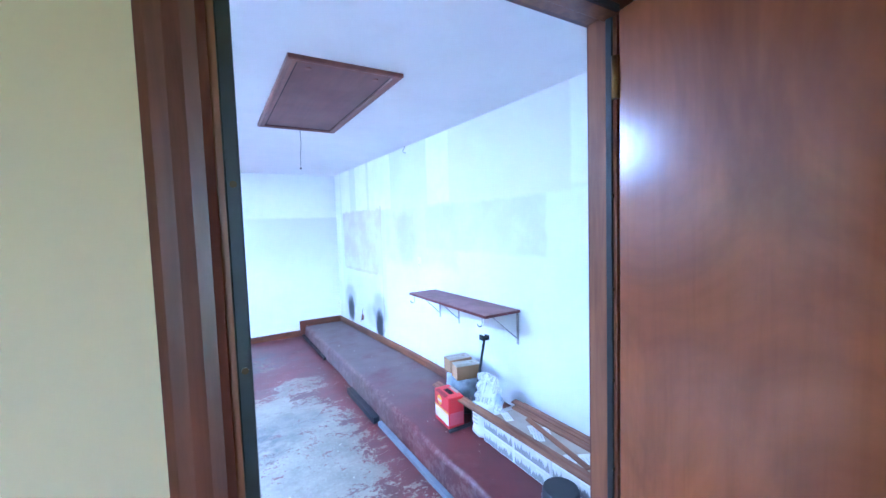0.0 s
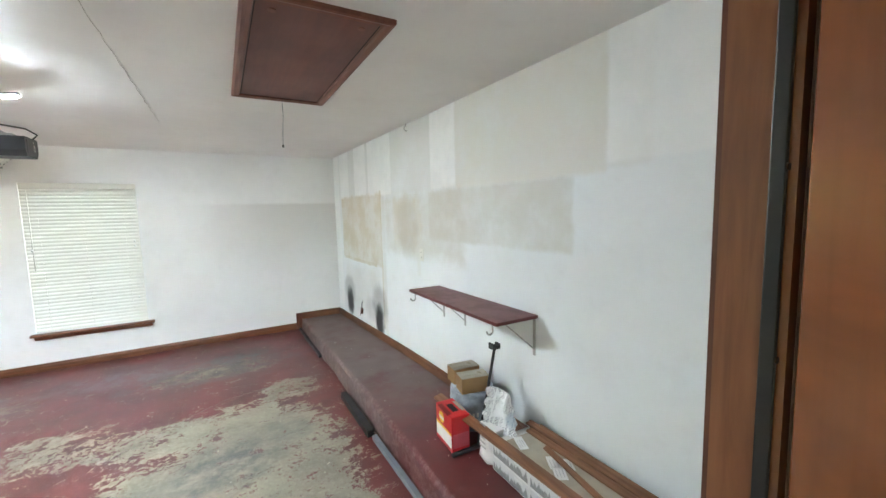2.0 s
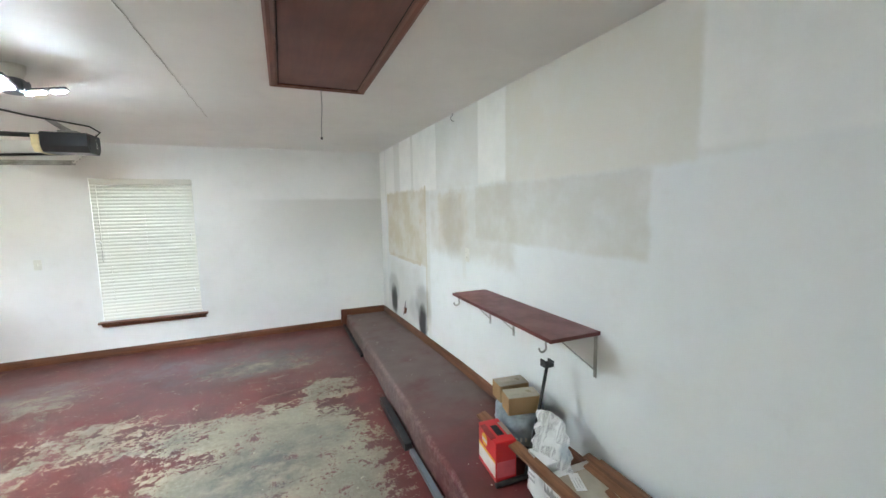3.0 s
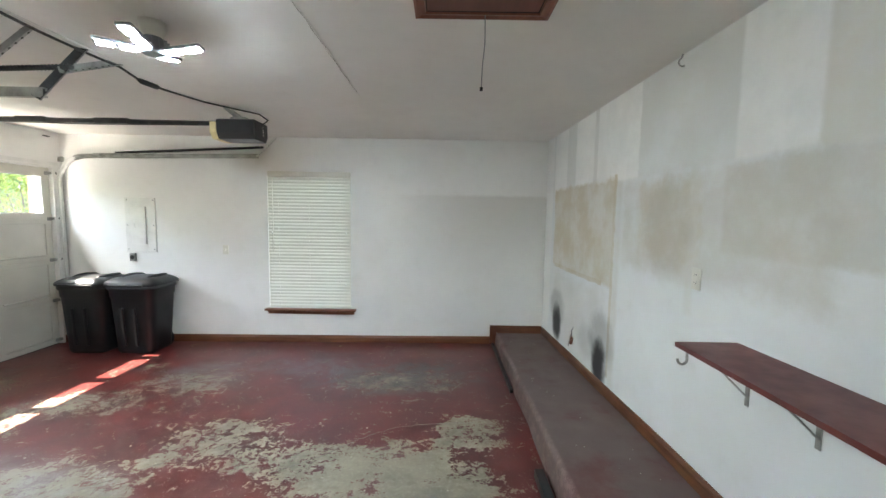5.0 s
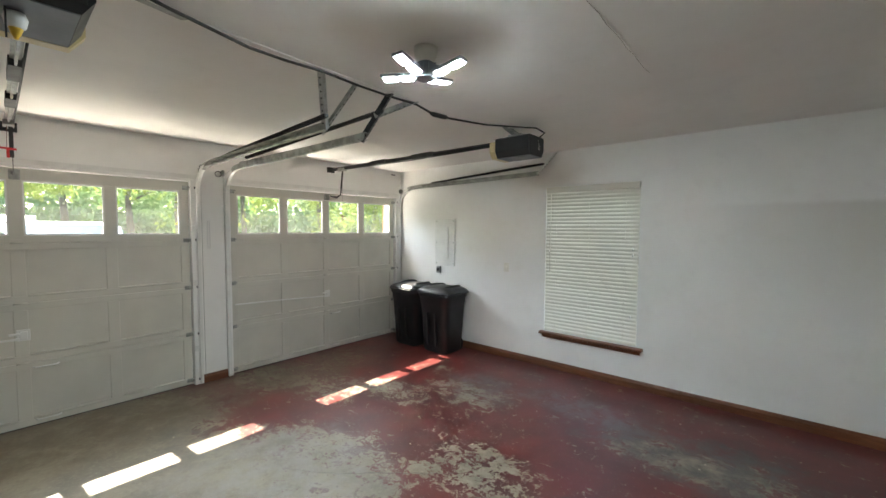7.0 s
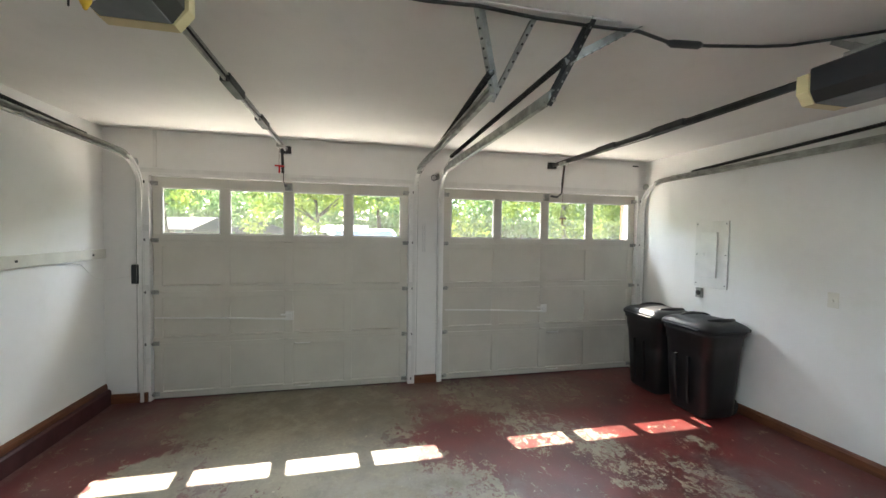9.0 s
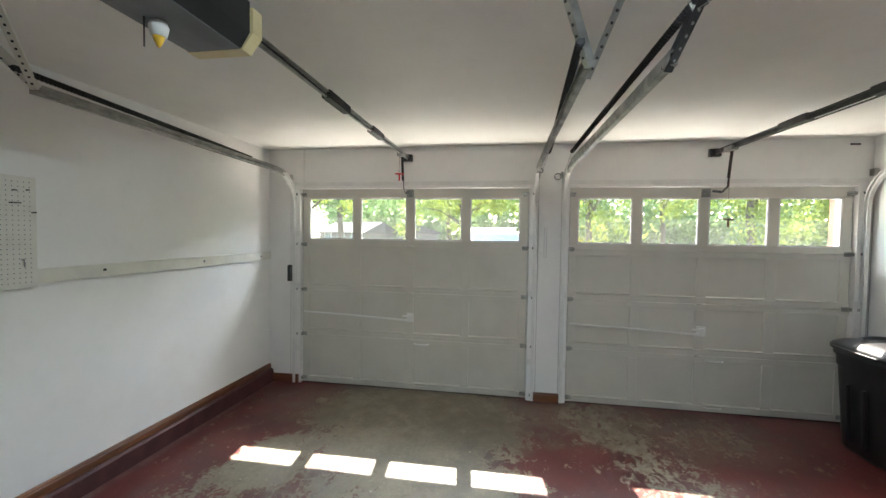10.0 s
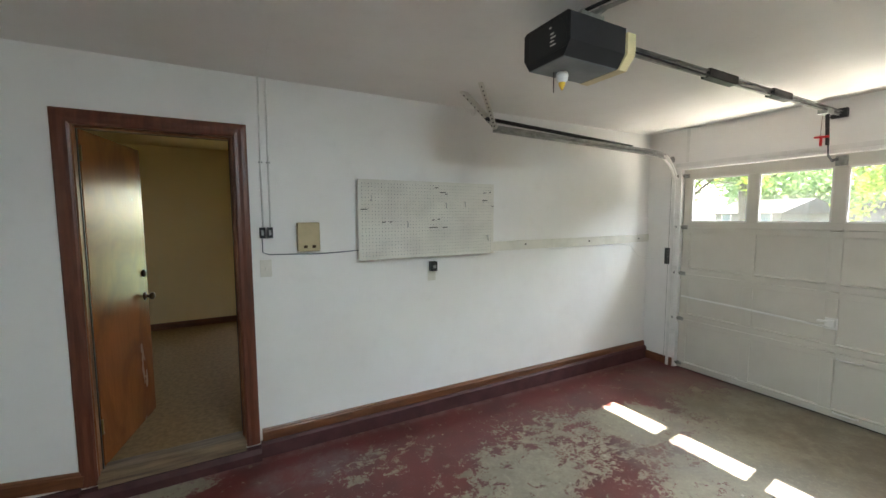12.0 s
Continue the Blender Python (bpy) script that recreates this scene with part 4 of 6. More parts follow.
def garage_track(side_y, sgn, x_end, z_end, spring_end):
    t = thing("garage_door_track", "galvanised steel garage door track with extension spring", "door track", (0, 0, 0), "garage door tracks")
    pts = track_points(x_end, z_end, side_y)
    c = 0.0022
    chan = [(-0.014, -0.026), (0.014, -0.026), (0.014, -0.016), (0.014 - c, -0.016), (0.014 - c, -0.026 + c), (-0.014 + c, -0.026 + c), (-0.014 + c, 0.026 - c), (0.014 - c, 0.026 - c), (0.014 - c, 0.012), (0.014, 0.012), (0.014, 0.026), (-0.014, 0.026)]
    chan = [(a * sgn, b) for a, b in chan]
    bm = bmesh.new()
    rings = []
    P = [Vector(p) for p in pts]
    for i, p in enumerate(P):
        d = (P[min(i + 1, len(P) - 1)] - P[max(i - 1, 0)]).normalized()
        s = Vector((0, 1, 0))
        u = d.cross(s)
        rings.append([bm.verts.new(p + s * a + u * b) for a, b in chan])
    m = len(chan)
    for a, b in zip(rings[8:], rings[9:]):
        for k in range(m):
            bm.faces.new((a[k], a[(k + 1) % m], b[(k + 1) % m], b[k]))
    low = bmesh.new()
    low_rings = [[low.verts.new(v.co) for v in ring] for ring in rings[:9]]
    bmesh.ops.delete(bm, geom=[v for ring in rings[:8] for v in ring], context="VERTS")
    for a, b in zip(low_rings, low_rings[1:]):
        for k in range(m):
            low.faces.new((a[k], a[(k + 1) % m], b[(k + 1) % m], b[k]))
    part("rail", bm, M_STEEL, t)
    part("painted_upright", low, M_WHITEPART, t, "white painted upright of the track")
    z0 = 2.27
    prof = ((0, 0), (0.034 * sgn, 0), (0.034 * sgn, 0.003), (0.003 * sgn, 0.003), (0.003 * sgn, 0.036), (0, 0.036))
    bm = bm_sweep([(-3.30, side_y - sgn * 0.018, z0 + 0.005), (x_end - 0.01, side_y - sgn * 0.018, z_end - 0.02)], [(-a, b) for a, b in prof])
    part("stiffener_angle", bm, M_STEEL, t, "galvanised angle along the track")
    for z in (0.35, 1.05, 1.62):
        bm = bm_box((-3.738, side_y - 0.02, z - 0.03), (-3.735, side_y + sgn * 0.05 + (0.0), z + 0.03)) if sgn > 0 else bm_box((-3.738, side_y - 0.05, z - 0.03), (-3.735, side_y + 0.02, z + 0.03))
        part("wall_bracket", bm, M_WHITEPART, t)
    # pulley by the head of the track
    py, pz = side_y - sgn * 0.03, 2.23
    bm = bm_tube([(-3.70, py - 0.006, pz), (-3.70, py + 0.006, pz)], 0.035, None, 16)
    pul = part("pulley", bm, M_STEEL, t)
    part("pulley_bracket", bm_box((-3.738, py - 0.012, pz - 0.03), (-3.70, py - 0.008, pz + 0.03)), M_STEEL, pul)
    # spring
    a, b = Vector((-3.05, side_y - sgn * 0.05, z0 + 0.05)), Vector(spring_end)
    turns, n = 95, 95 * 6
    d = (b - a).normalized()
    s1 = d.orthogonal().normalized()
    s2 = d.cross(s1)
    coil = [a + (b - a) * (k / n) + 0.0145 * (math.cos(k * math.pi / 3) * s1 + math.sin(k * math.pi / 3) * s2) for k in range(n + 1)]
    sp = part("extension_spring", bm_tube(coil, 0.0035, None, 5), M_SPRING, t, "dark oiled extension spring")
    part("spring_core", bm_tube([a, b], 0.0125, None, 8), M_SPRING, sp)
    part("lift_cable", bm_tube([(-3.69, side_y - sgn * 0.03, 0.05), (-3.70, py, 2.20), tuple(a)], 0.0018, None, 6), M_STEEL, t)
    return t


def perforated_bar(parent, name, a, b, mat, w=0.032, angle=True):
    """A punched steel strip or angle from a to b."""
    a, b = Vector(a), Vector(b)
    prof = ((-w / 2, 0), (w / 2, 0), (w / 2, 0.003), (-w / 2 + 0.003, 0.003), (-w / 2 + 0.003, w), (-w / 2, w)) if angle else ((-w / 2, -0.0015), (w / 2, -0.0015), (w / 2, 0.0015), (-w / 2, 0.0015))
    ob = part(name, bm_sweep([a, b], prof, (0.35, 0.1, 1)), mat, parent)
    d = (b - a)
    n = int(d.length / 0.038)
    s = d.cross(Vector((0.35, 0.1, 1))).normalized()
    u = s.cross(d).normalized()
    bm = bmesh.new()
    for k in range(1, n):
        p = a + d * k / n
        bm_tube([p - u * 0.004, p + u * 0.0045], 0.0055, bm, 6)
    tagged(part("punched_hole", bm, M_HOLE if mat is not M_SPRING else M_STEEL, ob), "row of punched holes", kind="stuff")
    return ob


T1 = garage_track(D1 - 1.29, 1, -1.32, 2.315, (-1.22, D1 - 1.25, 2.37))
perforated_bar(T1, "ceiling_brace", (-1.33, D1 - 1.285, 2.31), (-1.01, 1.50, 2.54), M_OLDWHITE)
perforated_bar(T1, "ceiling_brace", (-1.33, D1 - 1.285, 2.31), (-0.99, 1.27, 2.54), M_OLDWHITE)
bm = bm_tube([(-1.14, 1.25, 2.44), (-1.13, 1.25, 2.40), (-1.12, 1.25, 2.385), (-1.10, 1.25, 2.39), (-1.095, 1.25, 2.41)], 0.004, None, 6)
part("wire_hook", bm, M_WHITEPART, T1)
T2 = garage_track(D1 + 1.29, -1, -1.30, 2.285, (-1.22, D1 + 1.25, 2.33))
perforated_bar(T2, "ceiling_brace", (-1.31, 3.81, 2.27), (-1.11, 3.66, 2.54), M_STEEL)
perforated_bar(T2, "ceiling_brace", (-1.34, 3.82, 2.24), (-1.11, 3.93, 2.54), M_STEEL)
T3 = garage_track(D2 - 1.285, 1, -1.24, 2.265, (-1.12, 4.13, 2.42))
perforated_bar(T3, "ceiling_brace", (-1.26, 4.08, 2.22), (-1.06, 4.18, 2.54), M_SPRING, 0.045)
perforated_bar(T3, "ceiling_brace", (-1.17, 4.12, 2.38), (-1.075, 4.42, 2.54), M_STEEL)
T4 = garage_track(D2 + 1.285, -1, -1.28, 2.30, (-1.20, D2 + 1.25, 2.40))
perforated_bar(T4, "ceiling_brace", (-1.29, 6.655, 2.29), (-1.05, 6.69, 2.54), M_WHITEPART)


# ---------- openers ----------
def opener(y, zb, release, dim):
    o = thing("garage_door_opener", "dark grey garage door opener on a steel rail under the ceiling", "door opener", (0, 0, 0), "garage door openers")
    x0, x1, h = -0.985, -0.665, 0.165
    bm = bmesh.new()
    hw = 0.135
    prof = ((y - hw * 0.75, zb), (y + hw * 0.75, zb), (y + hw, zb + 0.05), (y + hw, zb + h - 0.01), (y + hw - 0.015, zb + h), (y - hw + 0.015, zb + h), (y - hw, zb + h - 0.01), (y - hw, zb + 0.05))
    bm_prism(prof, x0, x1, 0, bm)
    body = part("housing", bm, M_OPENER, o)
    part("bottom_plate", bm_box((x0 + 0.004, y - hw * 0.73, zb - 0.003), (x1 - 0.004, y + hw * 0.73, zb + 0.001)), M_GREYPLAST, body, "grey bottom plate")
    part("rear_panel", bm_box((x1, y - 0.10, zb + 0.03), (x1 + 0.004, y + 0.115, zb + h - 0.02), None, 0.002), M_BLACK, body)
    for k, (dy, z, w) in enumerate(((0.04, 0.10, 0.02), (0.045, 0.085, 0.028), (0.04, 0.07, 0.022), (0.045, 0.055, 0.03), (0.03, 0.125, 0.012))):
        part("print_bar", bm_box((x1 + 0.0042, y + dy - w / 2, zb + z), (x1 + 0.0048, y + dy + w / 2, zb + z + 0.006)), M_PRINT, body)
    prof = ((y - hw * 0.78, zb - 0.004), (y + hw * 0.78, zb - 0.004), (y + hw + 0.012, zb + 0.05), (y + hw + 0.012, zb + h - 0.03), (y - hw - 0.012, zb + h - 0.03), (y - hw - 0.012, zb + 0.05))
    part("light_lens", bm_prism(prof, x0 - 0.05, x0 + 0.001, 0), M_CREAM, o, "yellowed plastic light lens")
    zr = zb + h - 0.005
    rail = part("rail", bm_sweep([(x0 - 0.05, y, zr), (-3.70, y, 2.435)], ((-0.005, -0.03), (0.005, -0.03), (0.005, 0.0), (0.02, 0.0), (0.02, 0.006), (-0.02, 0.006), (-0.02, 0.0), (-0.005, 0.0))), M_DARKSTEEL if dim else M_STEEL, o)
    for xa, xb in ((-2.14, -1.84), (-2.84, -2.58)):
        f = (xa + 3.7) / 2.7
        z = 2.435 + (zr - 2.435) * f
        part("rail_coupling", bm_box((xa, y - 0.026, z - 0.034), (xb, y + 0.026, z + 0.014), None, 0.003), M_DARKSTEEL, rail)
    part("drive_chain", bm_tube([(x0 - 0.05, y + 0.024, zr - 0.02), (-2.2, y + 0.024, (zr + 2.435) / 2 - 0.035), (-3.66, y + 0.024, 2.412)], 0.005, None, 6), M_DARKSTEEL, o)
    part("header_bracket", bm_box((-3.74, y - 0.05, 2.39), (-3.70, y + 0.05, 2.46), None, 0.004), M_DARKSTEEL, o)
    tr = part("trolley", bm_box((-3.52, y - 0.03, 2.385), (-3.40, y + 0.03, 2.425), None, 0.004), M_STEEL, o)
    bm = bm_sweep([(-3.46, y + 0.01, 2.40), (-3.50, y + 0.01, 2.16)], ((-0.012, -0.002), (0.012, -0.002), (0.012, 0.002), (-0.012, 0.002)), (1, 0, 0.1))
    bm_sweep([(-3.495, y + 0.014, 2.22), (-3.515, y + 0.014, 2.085), (-3.60, y + 0.012, 2.05), (-3.75, y + 0.006, 2.075)], ((-0.012, -0.002), (0.012, -0.002), (0.012, 0.002), (-0.012, 0.002)), (0, 1, 0), bm)
    part("door_arm", bm, M_DARKSTEEL, tr)
    cord = part("release_cord", bm_tube([(-3.44, y - 0.01, 2.39), (-3.44, y - 0.015, release)], 0.0016, None, 6), M_DULLRED, tr, "thin brown release cord")
    bm = bm_tube([(-3.44, y - 0.05, release), (-3.44, y + 0.035, release - 0.004)], 0.008, None, 8)
    bm_box((-3.445, y - 0.018, release - 0.07), (-3.435, y - 0.002, release), bm, 0.003)
    part("release_handle", bm, M_DULLRED if dim else M_RED, cord, "brown release handle" if dim else "red release handle")
    for s in (-1, 1):
        br = part("hanger", bm_sweep([(-0.80, y + s * 0.10, zb + h), (-0.96, y + s * 0.05, CEIL)], ((-0.014, -0.0015), (0.014, -0.0015), (0.014, 0.0015), (-0.014, 0.0015)), (0, 1, 0)), M_STEEL, o)
    part("hanger_plate", bm_box((-0.87, y - 0.12, zb + h), (-0.74, y + 0.12, zb + h + 0.018), None, 0.003), M_STEEL, o)
    return o


OP1 = opener(2.50, 2.265, 2.22, False)
bm = bm_sweep([(-0.80, 2.58, 2.45), (-1.06, 2.98, 2.535)], ((-0.016, -0.0015), (0.016, -0.0015), (0.016, 0.0015), (-0.016, 0.0015)), (0, 0, 1))
part("hanger", bm, M_STEEL, OP1)
OP2 = opener(5.42, 2.255, 1.80, True)
part("power_lead", bm_tube([(-0.68, 5.50, 2.42), (-0.66, 5.56, 2.47), (-0.72, 5.52, 2.515), (-0.86, 5.40, 2.525), (-1.02, 5.20, 2.528)], 0.007, None, 8), M_BLACK, OP2)


def hung_bottle():
    t = thing("hanging_bottle", "small white plastic bottle with yellow cap hanging under the opener", "bottle", (-0.79, 2.47, 2.185))
    part("bottle", bm_tube([(0, 0, 0.03), (0, 0, 0.035), (0, 0, 0.06), (0, 0, 0.075), (0, 0, 0.078)], [0.012, 0.022, 0.027, 0.022, 0.006], None, 16), M_WHITEPART, t)
    part("cap", bm_tube([(0, 0, 0.031), (0, 0, 0.02), (0, 0, 0.0)], [0.016, 0.013, 0.004], None, 14), M_YELLOW, t, "yellow pointed cap")
    part("pull_string", bm_tube([(0.03, -0.02, -0.01), (0.03, -0.02, 0.085)], 0.0025, None, 6), M_BLACK, t)


hung_bottle()


# ---------- ceiling things ----------
def ceiling_lamp():
    t = thing("ceiling_lamp", "cool white LED garage light with four folding wings, lit", "ceiling light", (-0.46, 3.86, 2.40))
    part("socket", bm_tube([(0, 0, 0.14), (0, 0, 0.10), (0, 0, 0.06)], [0.06, 0.055, 0.035], None, 20), M_IVORY, t)
    hub = part("hub", bm_tube([(0, 0, 0.075), (0, 0, 0.06), (0, 0, 0.0), (0, 0, -0.012)], [0.03, 0.052, 0.058, 0.045], None, 24), M_GREYPLAST, t, "grey finned hub")
    for k in range(12):
        a = k * math.pi / 6
        part("cooling_fin", bm_box((0.05, -0.002, 0.0), (0.068, 0.002, 0.055), None, 0, pose(0, 0, 0, 0, 0, math.degrees(a))), M_GREYPLAST, hub)
    for ang, tilt in ((212, -1), (278, -9), (8, -11), (100, -14)):
        m = pose(0, 0, 0, 0, 0, ang) @ pose(0.052, 0, 0, 0, tilt, 0)
        wing = part("wing", bm_box((0, -0.034, -0.002), (0.178, 0.034, 0.014), None, 0.004, m), M_GREYPLAST, t)
        for xa in (0.014, 0.102):
            part("led_panel", bm_box((xa, -0.023, -0.007), (xa + 0.060, 0.023, -0.002), None, 0.002, m), M_LED, wing, "glowing LED panel")


ceiling_lamp()


def attic_hatch():
    t = thing("attic_hatch", "red-brown painted attic hatch with wooden frame, closed", "hatch", (0, 0, 0))
    x0, x1, y0, y1 = 0.84, 1.447, 2.306, 3.742
    part("panel", bm_box((x0 + 0.05, y0 + 0.05, CEIL - 0.012), (x1 - 0.05, y1 - 0.05, CEIL + 0.01)), M_HATCH, t)
    prof = ((0.0, 0.0), (0.0, -0.020), (0.012, -0.024), (0.030, -0.018), (0.046, -0.020), (0.052, 0.0))

    def stile(a, b, ia, ib):
        bm = bmesh.new()
        ra = [bm.verts.new((a[0] + ia[0] * p, a[1] + ia[1] * p, CEIL + q)) for p, q in prof]
        rb = [bm.verts.new((b[0] + ib[0] * p, b[1] + ib[1] * p, CEIL + q)) for p, q in prof]
        for k in range(len(prof)):
            bm.faces.new((ra[k], ra[(k + 1) % len(prof)], rb[(k + 1) % len(prof)], rb[k]))
        bm.faces.new(ra), bm.faces.new(rb)
        part("frame_rail", bm, M_HATCHTRIM, t)

    stile((x0, y0), (x1, y0), (1, 1), (-1, 1))
    stile((x0, y1), (x1, y1), (1, -1), (-1, -1))
    stile((x0, y0), (x0, y1), (1, 1), (1, -1))
    stile((x1, y0), (x1, y1), (-1, 1), (-1, -1))
    for lo, hi in (((x0 + 0.052, y0 + 0.056), (x0 + 0.056, y1 - 0.056)), ((x1 - 0.056, y0 + 0.056), (x1 - 0.052, y1 - 0.056)), ((x0 + 0.052, y1 - 0.056), (x1 - 0.052, y1 - 0.052)), ((x0 + 0.052, y0 + 0.052), (x1 - 0.052, y0 + 0.056))):
        part("shadow_gap", bm_box((*lo, CEIL - 0.0135), (*hi, CEIL - 0.004)), M_HOLE, t)
    for x, y in ((x0 + 0.12, y0 + 0.12), (x1 - 0.12, y0 + 0.12)):
        part("screw_cap", bm_tube([(x, y, CEIL - 0.012), (x, y, CEIL - 0.017)], 0.016, None, 14), M_HATCHTRIM, t)
    part("pull_cord", bm_tube([(1.155, 3.70, CEIL - 0.02), (1.157, 3.702, 2.40), (1.148, 3.70, 2.30), (1.145, 3.70, 2.20)], 0.0019, None, 6), M_GREYPLAST, t, "thin grey pull cord")
    part("cord_knob", bm_tube([(1.145, 3.70, 2.205), (1.145, 3.70, 2.19)], 0.007, None, 8), M_DARKSTEEL, t)


attic_hatch()


def ceiling_seam(pts, w):
    bm = bm_sweep(pts, ((-w, 0.0), (w, 0.0), (w * 0.6, 0.0012), (-w * 0.6, 0.0012)), (0, 0, -1))
    return setting("seam", bm, M_CEIL, "faint cracked board seam on the ceiling", "trim")


ceiling_seam([(0.30, 0.95, CEIL), (0.305, 2.7, CEIL), (0.318, 4.4, CEIL), (0.305, 5.05, CEIL)], 0.006)
crack = Nodes("hairline_crack", 0.9).done((0.22, 0.20, 0.18))
bm = bm_tube([(0.31 + 0.004 * math.sin(k * 2.3), 2.1 + 0.1 * k, CEIL - 0.0025) for k in range(29)], [0.0008 + 0.0009 * abs(math.sin(k * 1.3)) for k in range(29)], None, 4)
setting("crack", bm, Nodes("faint_ceiling_crack", 0.9).done((0.46, 0.43, 0.39)), "hairline crack along a ceiling seam", "crack")

pts = [(-0.78, 2.60, 2.46), (-0.90, 2.72, 2.515), (-0.99, 2.90, 2.527), (-1.07, 3.25, 2.515), (-1.09, 3.45, 2.522), (-1.08, 3.66, 2.527), (-1.10, 3.93, 2.525), (-1.09, 4.18, 2.52), (-1.085, 4.42, 2.525), (-1.10, 4.62, 2.50), (-1.08, 4.80, 2.505), (-1.06, 5.08, 2.527), (-1.02, 5.20, 2.528)]
cab = thing("power_cable", "black power cable strung along the ceiling", "cable", (0, 0, 0), bm=bm_tube(pts, 0.008, None, 8), material=M_BLACK)
part("plug", bm_tube([(-1.098, 4.58, 2.504), (-1.096, 4.61, 2.50), (-1.085, 4.74, 2.503), (-1.083, 4.76, 2.505)], [0.009, 0.018, 0.018, 0.009], None, 10), M_BLACK, cab)
thing("white_wire", "thin white wire along the ceiling", "wire", (0, 0, 0), bm=bm_tube([(-0.86, 2.3, 2.532), (-1.02, 3.0, 2.53), (-1.06, 3.6, 2.533), (-1.05, 4.3, 2.533)], 0.004, None, 6), material=M_WHITEPART)


def hook(at, name="ceiling_hook"):
    x, y, z = at
    pts = [(x - 0.01, y, z)] + [(x - 0.01 - 0.022 * math.sin(a), y, z - 0.045 - 0.022 * math.cos(a)) for a in [math.pi * (1 - k / 8) for k in range(1, 11)]]
    thing(name, "small steel hook screwed in at the top of the wall", "hook", (0, 0, 0), bm=bm_tube(pts, 0.0045, None, 6), material=M_STEEL)


hook((east_x(4.13), 4.13, CEIL))


# ---------- things on the walls ----------
def wall_plate(name, label, centre, normal, kind):
    """A switch or socket plate; its own x is across the wall, y out of it."""
    turn = {"n": 180, "s": 0, "e": 90, "w": -90}[normal]
    t = thing(name, label, "switch" if kind == "switch" else "socket", pose(*centre, 0, 0, turn))
    part("plate", bm_box((-0.036, 0, -0.058), (0.036, 0.006, 0.058), None, 0.003), M_IVORY, t)
    if kind == "switch":
        part("toggle", bm_box((-0.005, 0.005, -0.012), (0.005, 0.018, 0.010), None, 0.002), M_IVORY, t)
    else:
        for dz in (-0.022, 0.022):
            s = part("outlet", bm_tube([(0, 0.005, dz), (0, 0.008, dz)], 0.016, None, 14), M_IVORY, t)
            for dx in (-0.006, 0.006):
                part("slot", bm_box((dx - 0.0012, 0.0075, dz - 0.004), (dx + 0.0012, 0.0086, dz + 0.005)), M_HOLE, s)
    return t


wall_plate("light_switch", "ivory light switch on the white wall", (-1.735, YB, 1.15), "n", "switch")
wall_plate("wall_socket", "ivory wall socket beside the patched paint", (east_x(3.90), 3.90, 1.308), "e", "socket")


def hanging_socket():
    x = east_x(5.63)
    t = thing("hanging_socket", "rusty brown socket hanging from frayed wires at the wall", "socket", (x, 5.63, 0.40))
    part("wire", bm_tube([(0.004, 0.0, 0.15), (-0.012, 0.006, 0.11), (-0.014, -0.004, 0.07), (-0.016, 0.0, 0.04)], 0.004, None, 6), M_GREYPLAST, t)
    part("wire", bm_tube([(0.004, 0.012, 0.13), (-0.01, 0.02, 0.10), (-0.014, 0.01, 0.05)], 0.003, None, 6), M_DULLRED, t)
    part("socket_body", bm_box((-0.032, -0.02, -0.03), (-0.004, 0.02, 0.045), None, 0.006, pose(0, 0, 0, 8, 6, 0)), M_DULLRED, t)
    part("mounting_strap", bm_box((-0.036, -0.009, -0.055), (-0.0325, 0.009, 0.065), None, 0.001, pose(0, 0, 0, 8, 6, 0)), M_STEEL, t, "bent steel mounting strap")


hanging_socket()
wall_plate("light_switch", "ivory switch beside the house door", (0.322, YD, 1.293), "s", "switch")


def dryer_outlet():
    t = thing("round_outlet", "small box with black round outlet below the breaker panel", "socket", (-2.89, YB, 1.04))
    part("box", bm_box((-0.034, -0.03, -0.05), (0.034, 0, 0.05), None, 0.003), M_STEEL, t)
    part("outlet", bm_tube([(0, -0.03, 0), (0, -0.036, 0)], 0.026, None, 16), M_BLACK, t)


dryer_outlet()


def breaker_panel():
    t = thing("breaker_panel", "white painted breaker panel flush in the wall", "electrical panel", (0, YB, 0))
    part("cover", bm_box((-2.965, -0.012, 1.105), (-2.592, 0, 1.78), None, 0.003), M_WHITEPART, t)
    d = part("panel_door", bm_box((-2.888, -0.026, 1.208), (-2.705, -0.012, 1.668), None, 0.003), M_WHITEPART, t)
    part("latch", bm_box((-2.87, -0.03, 1.42), (-2.84, -0.026, 1.46), None, 0.001), M_WHITEPART, d)
    for x in (-2.94, -2.615):
        for z in (1.14, 1.44, 1.75):
            part("screw", bm_tube([(x, -0.012, z), (x, -0.015, z)], 0.006, None, 8), M_DARKSTEEL, t)


breaker_panel()


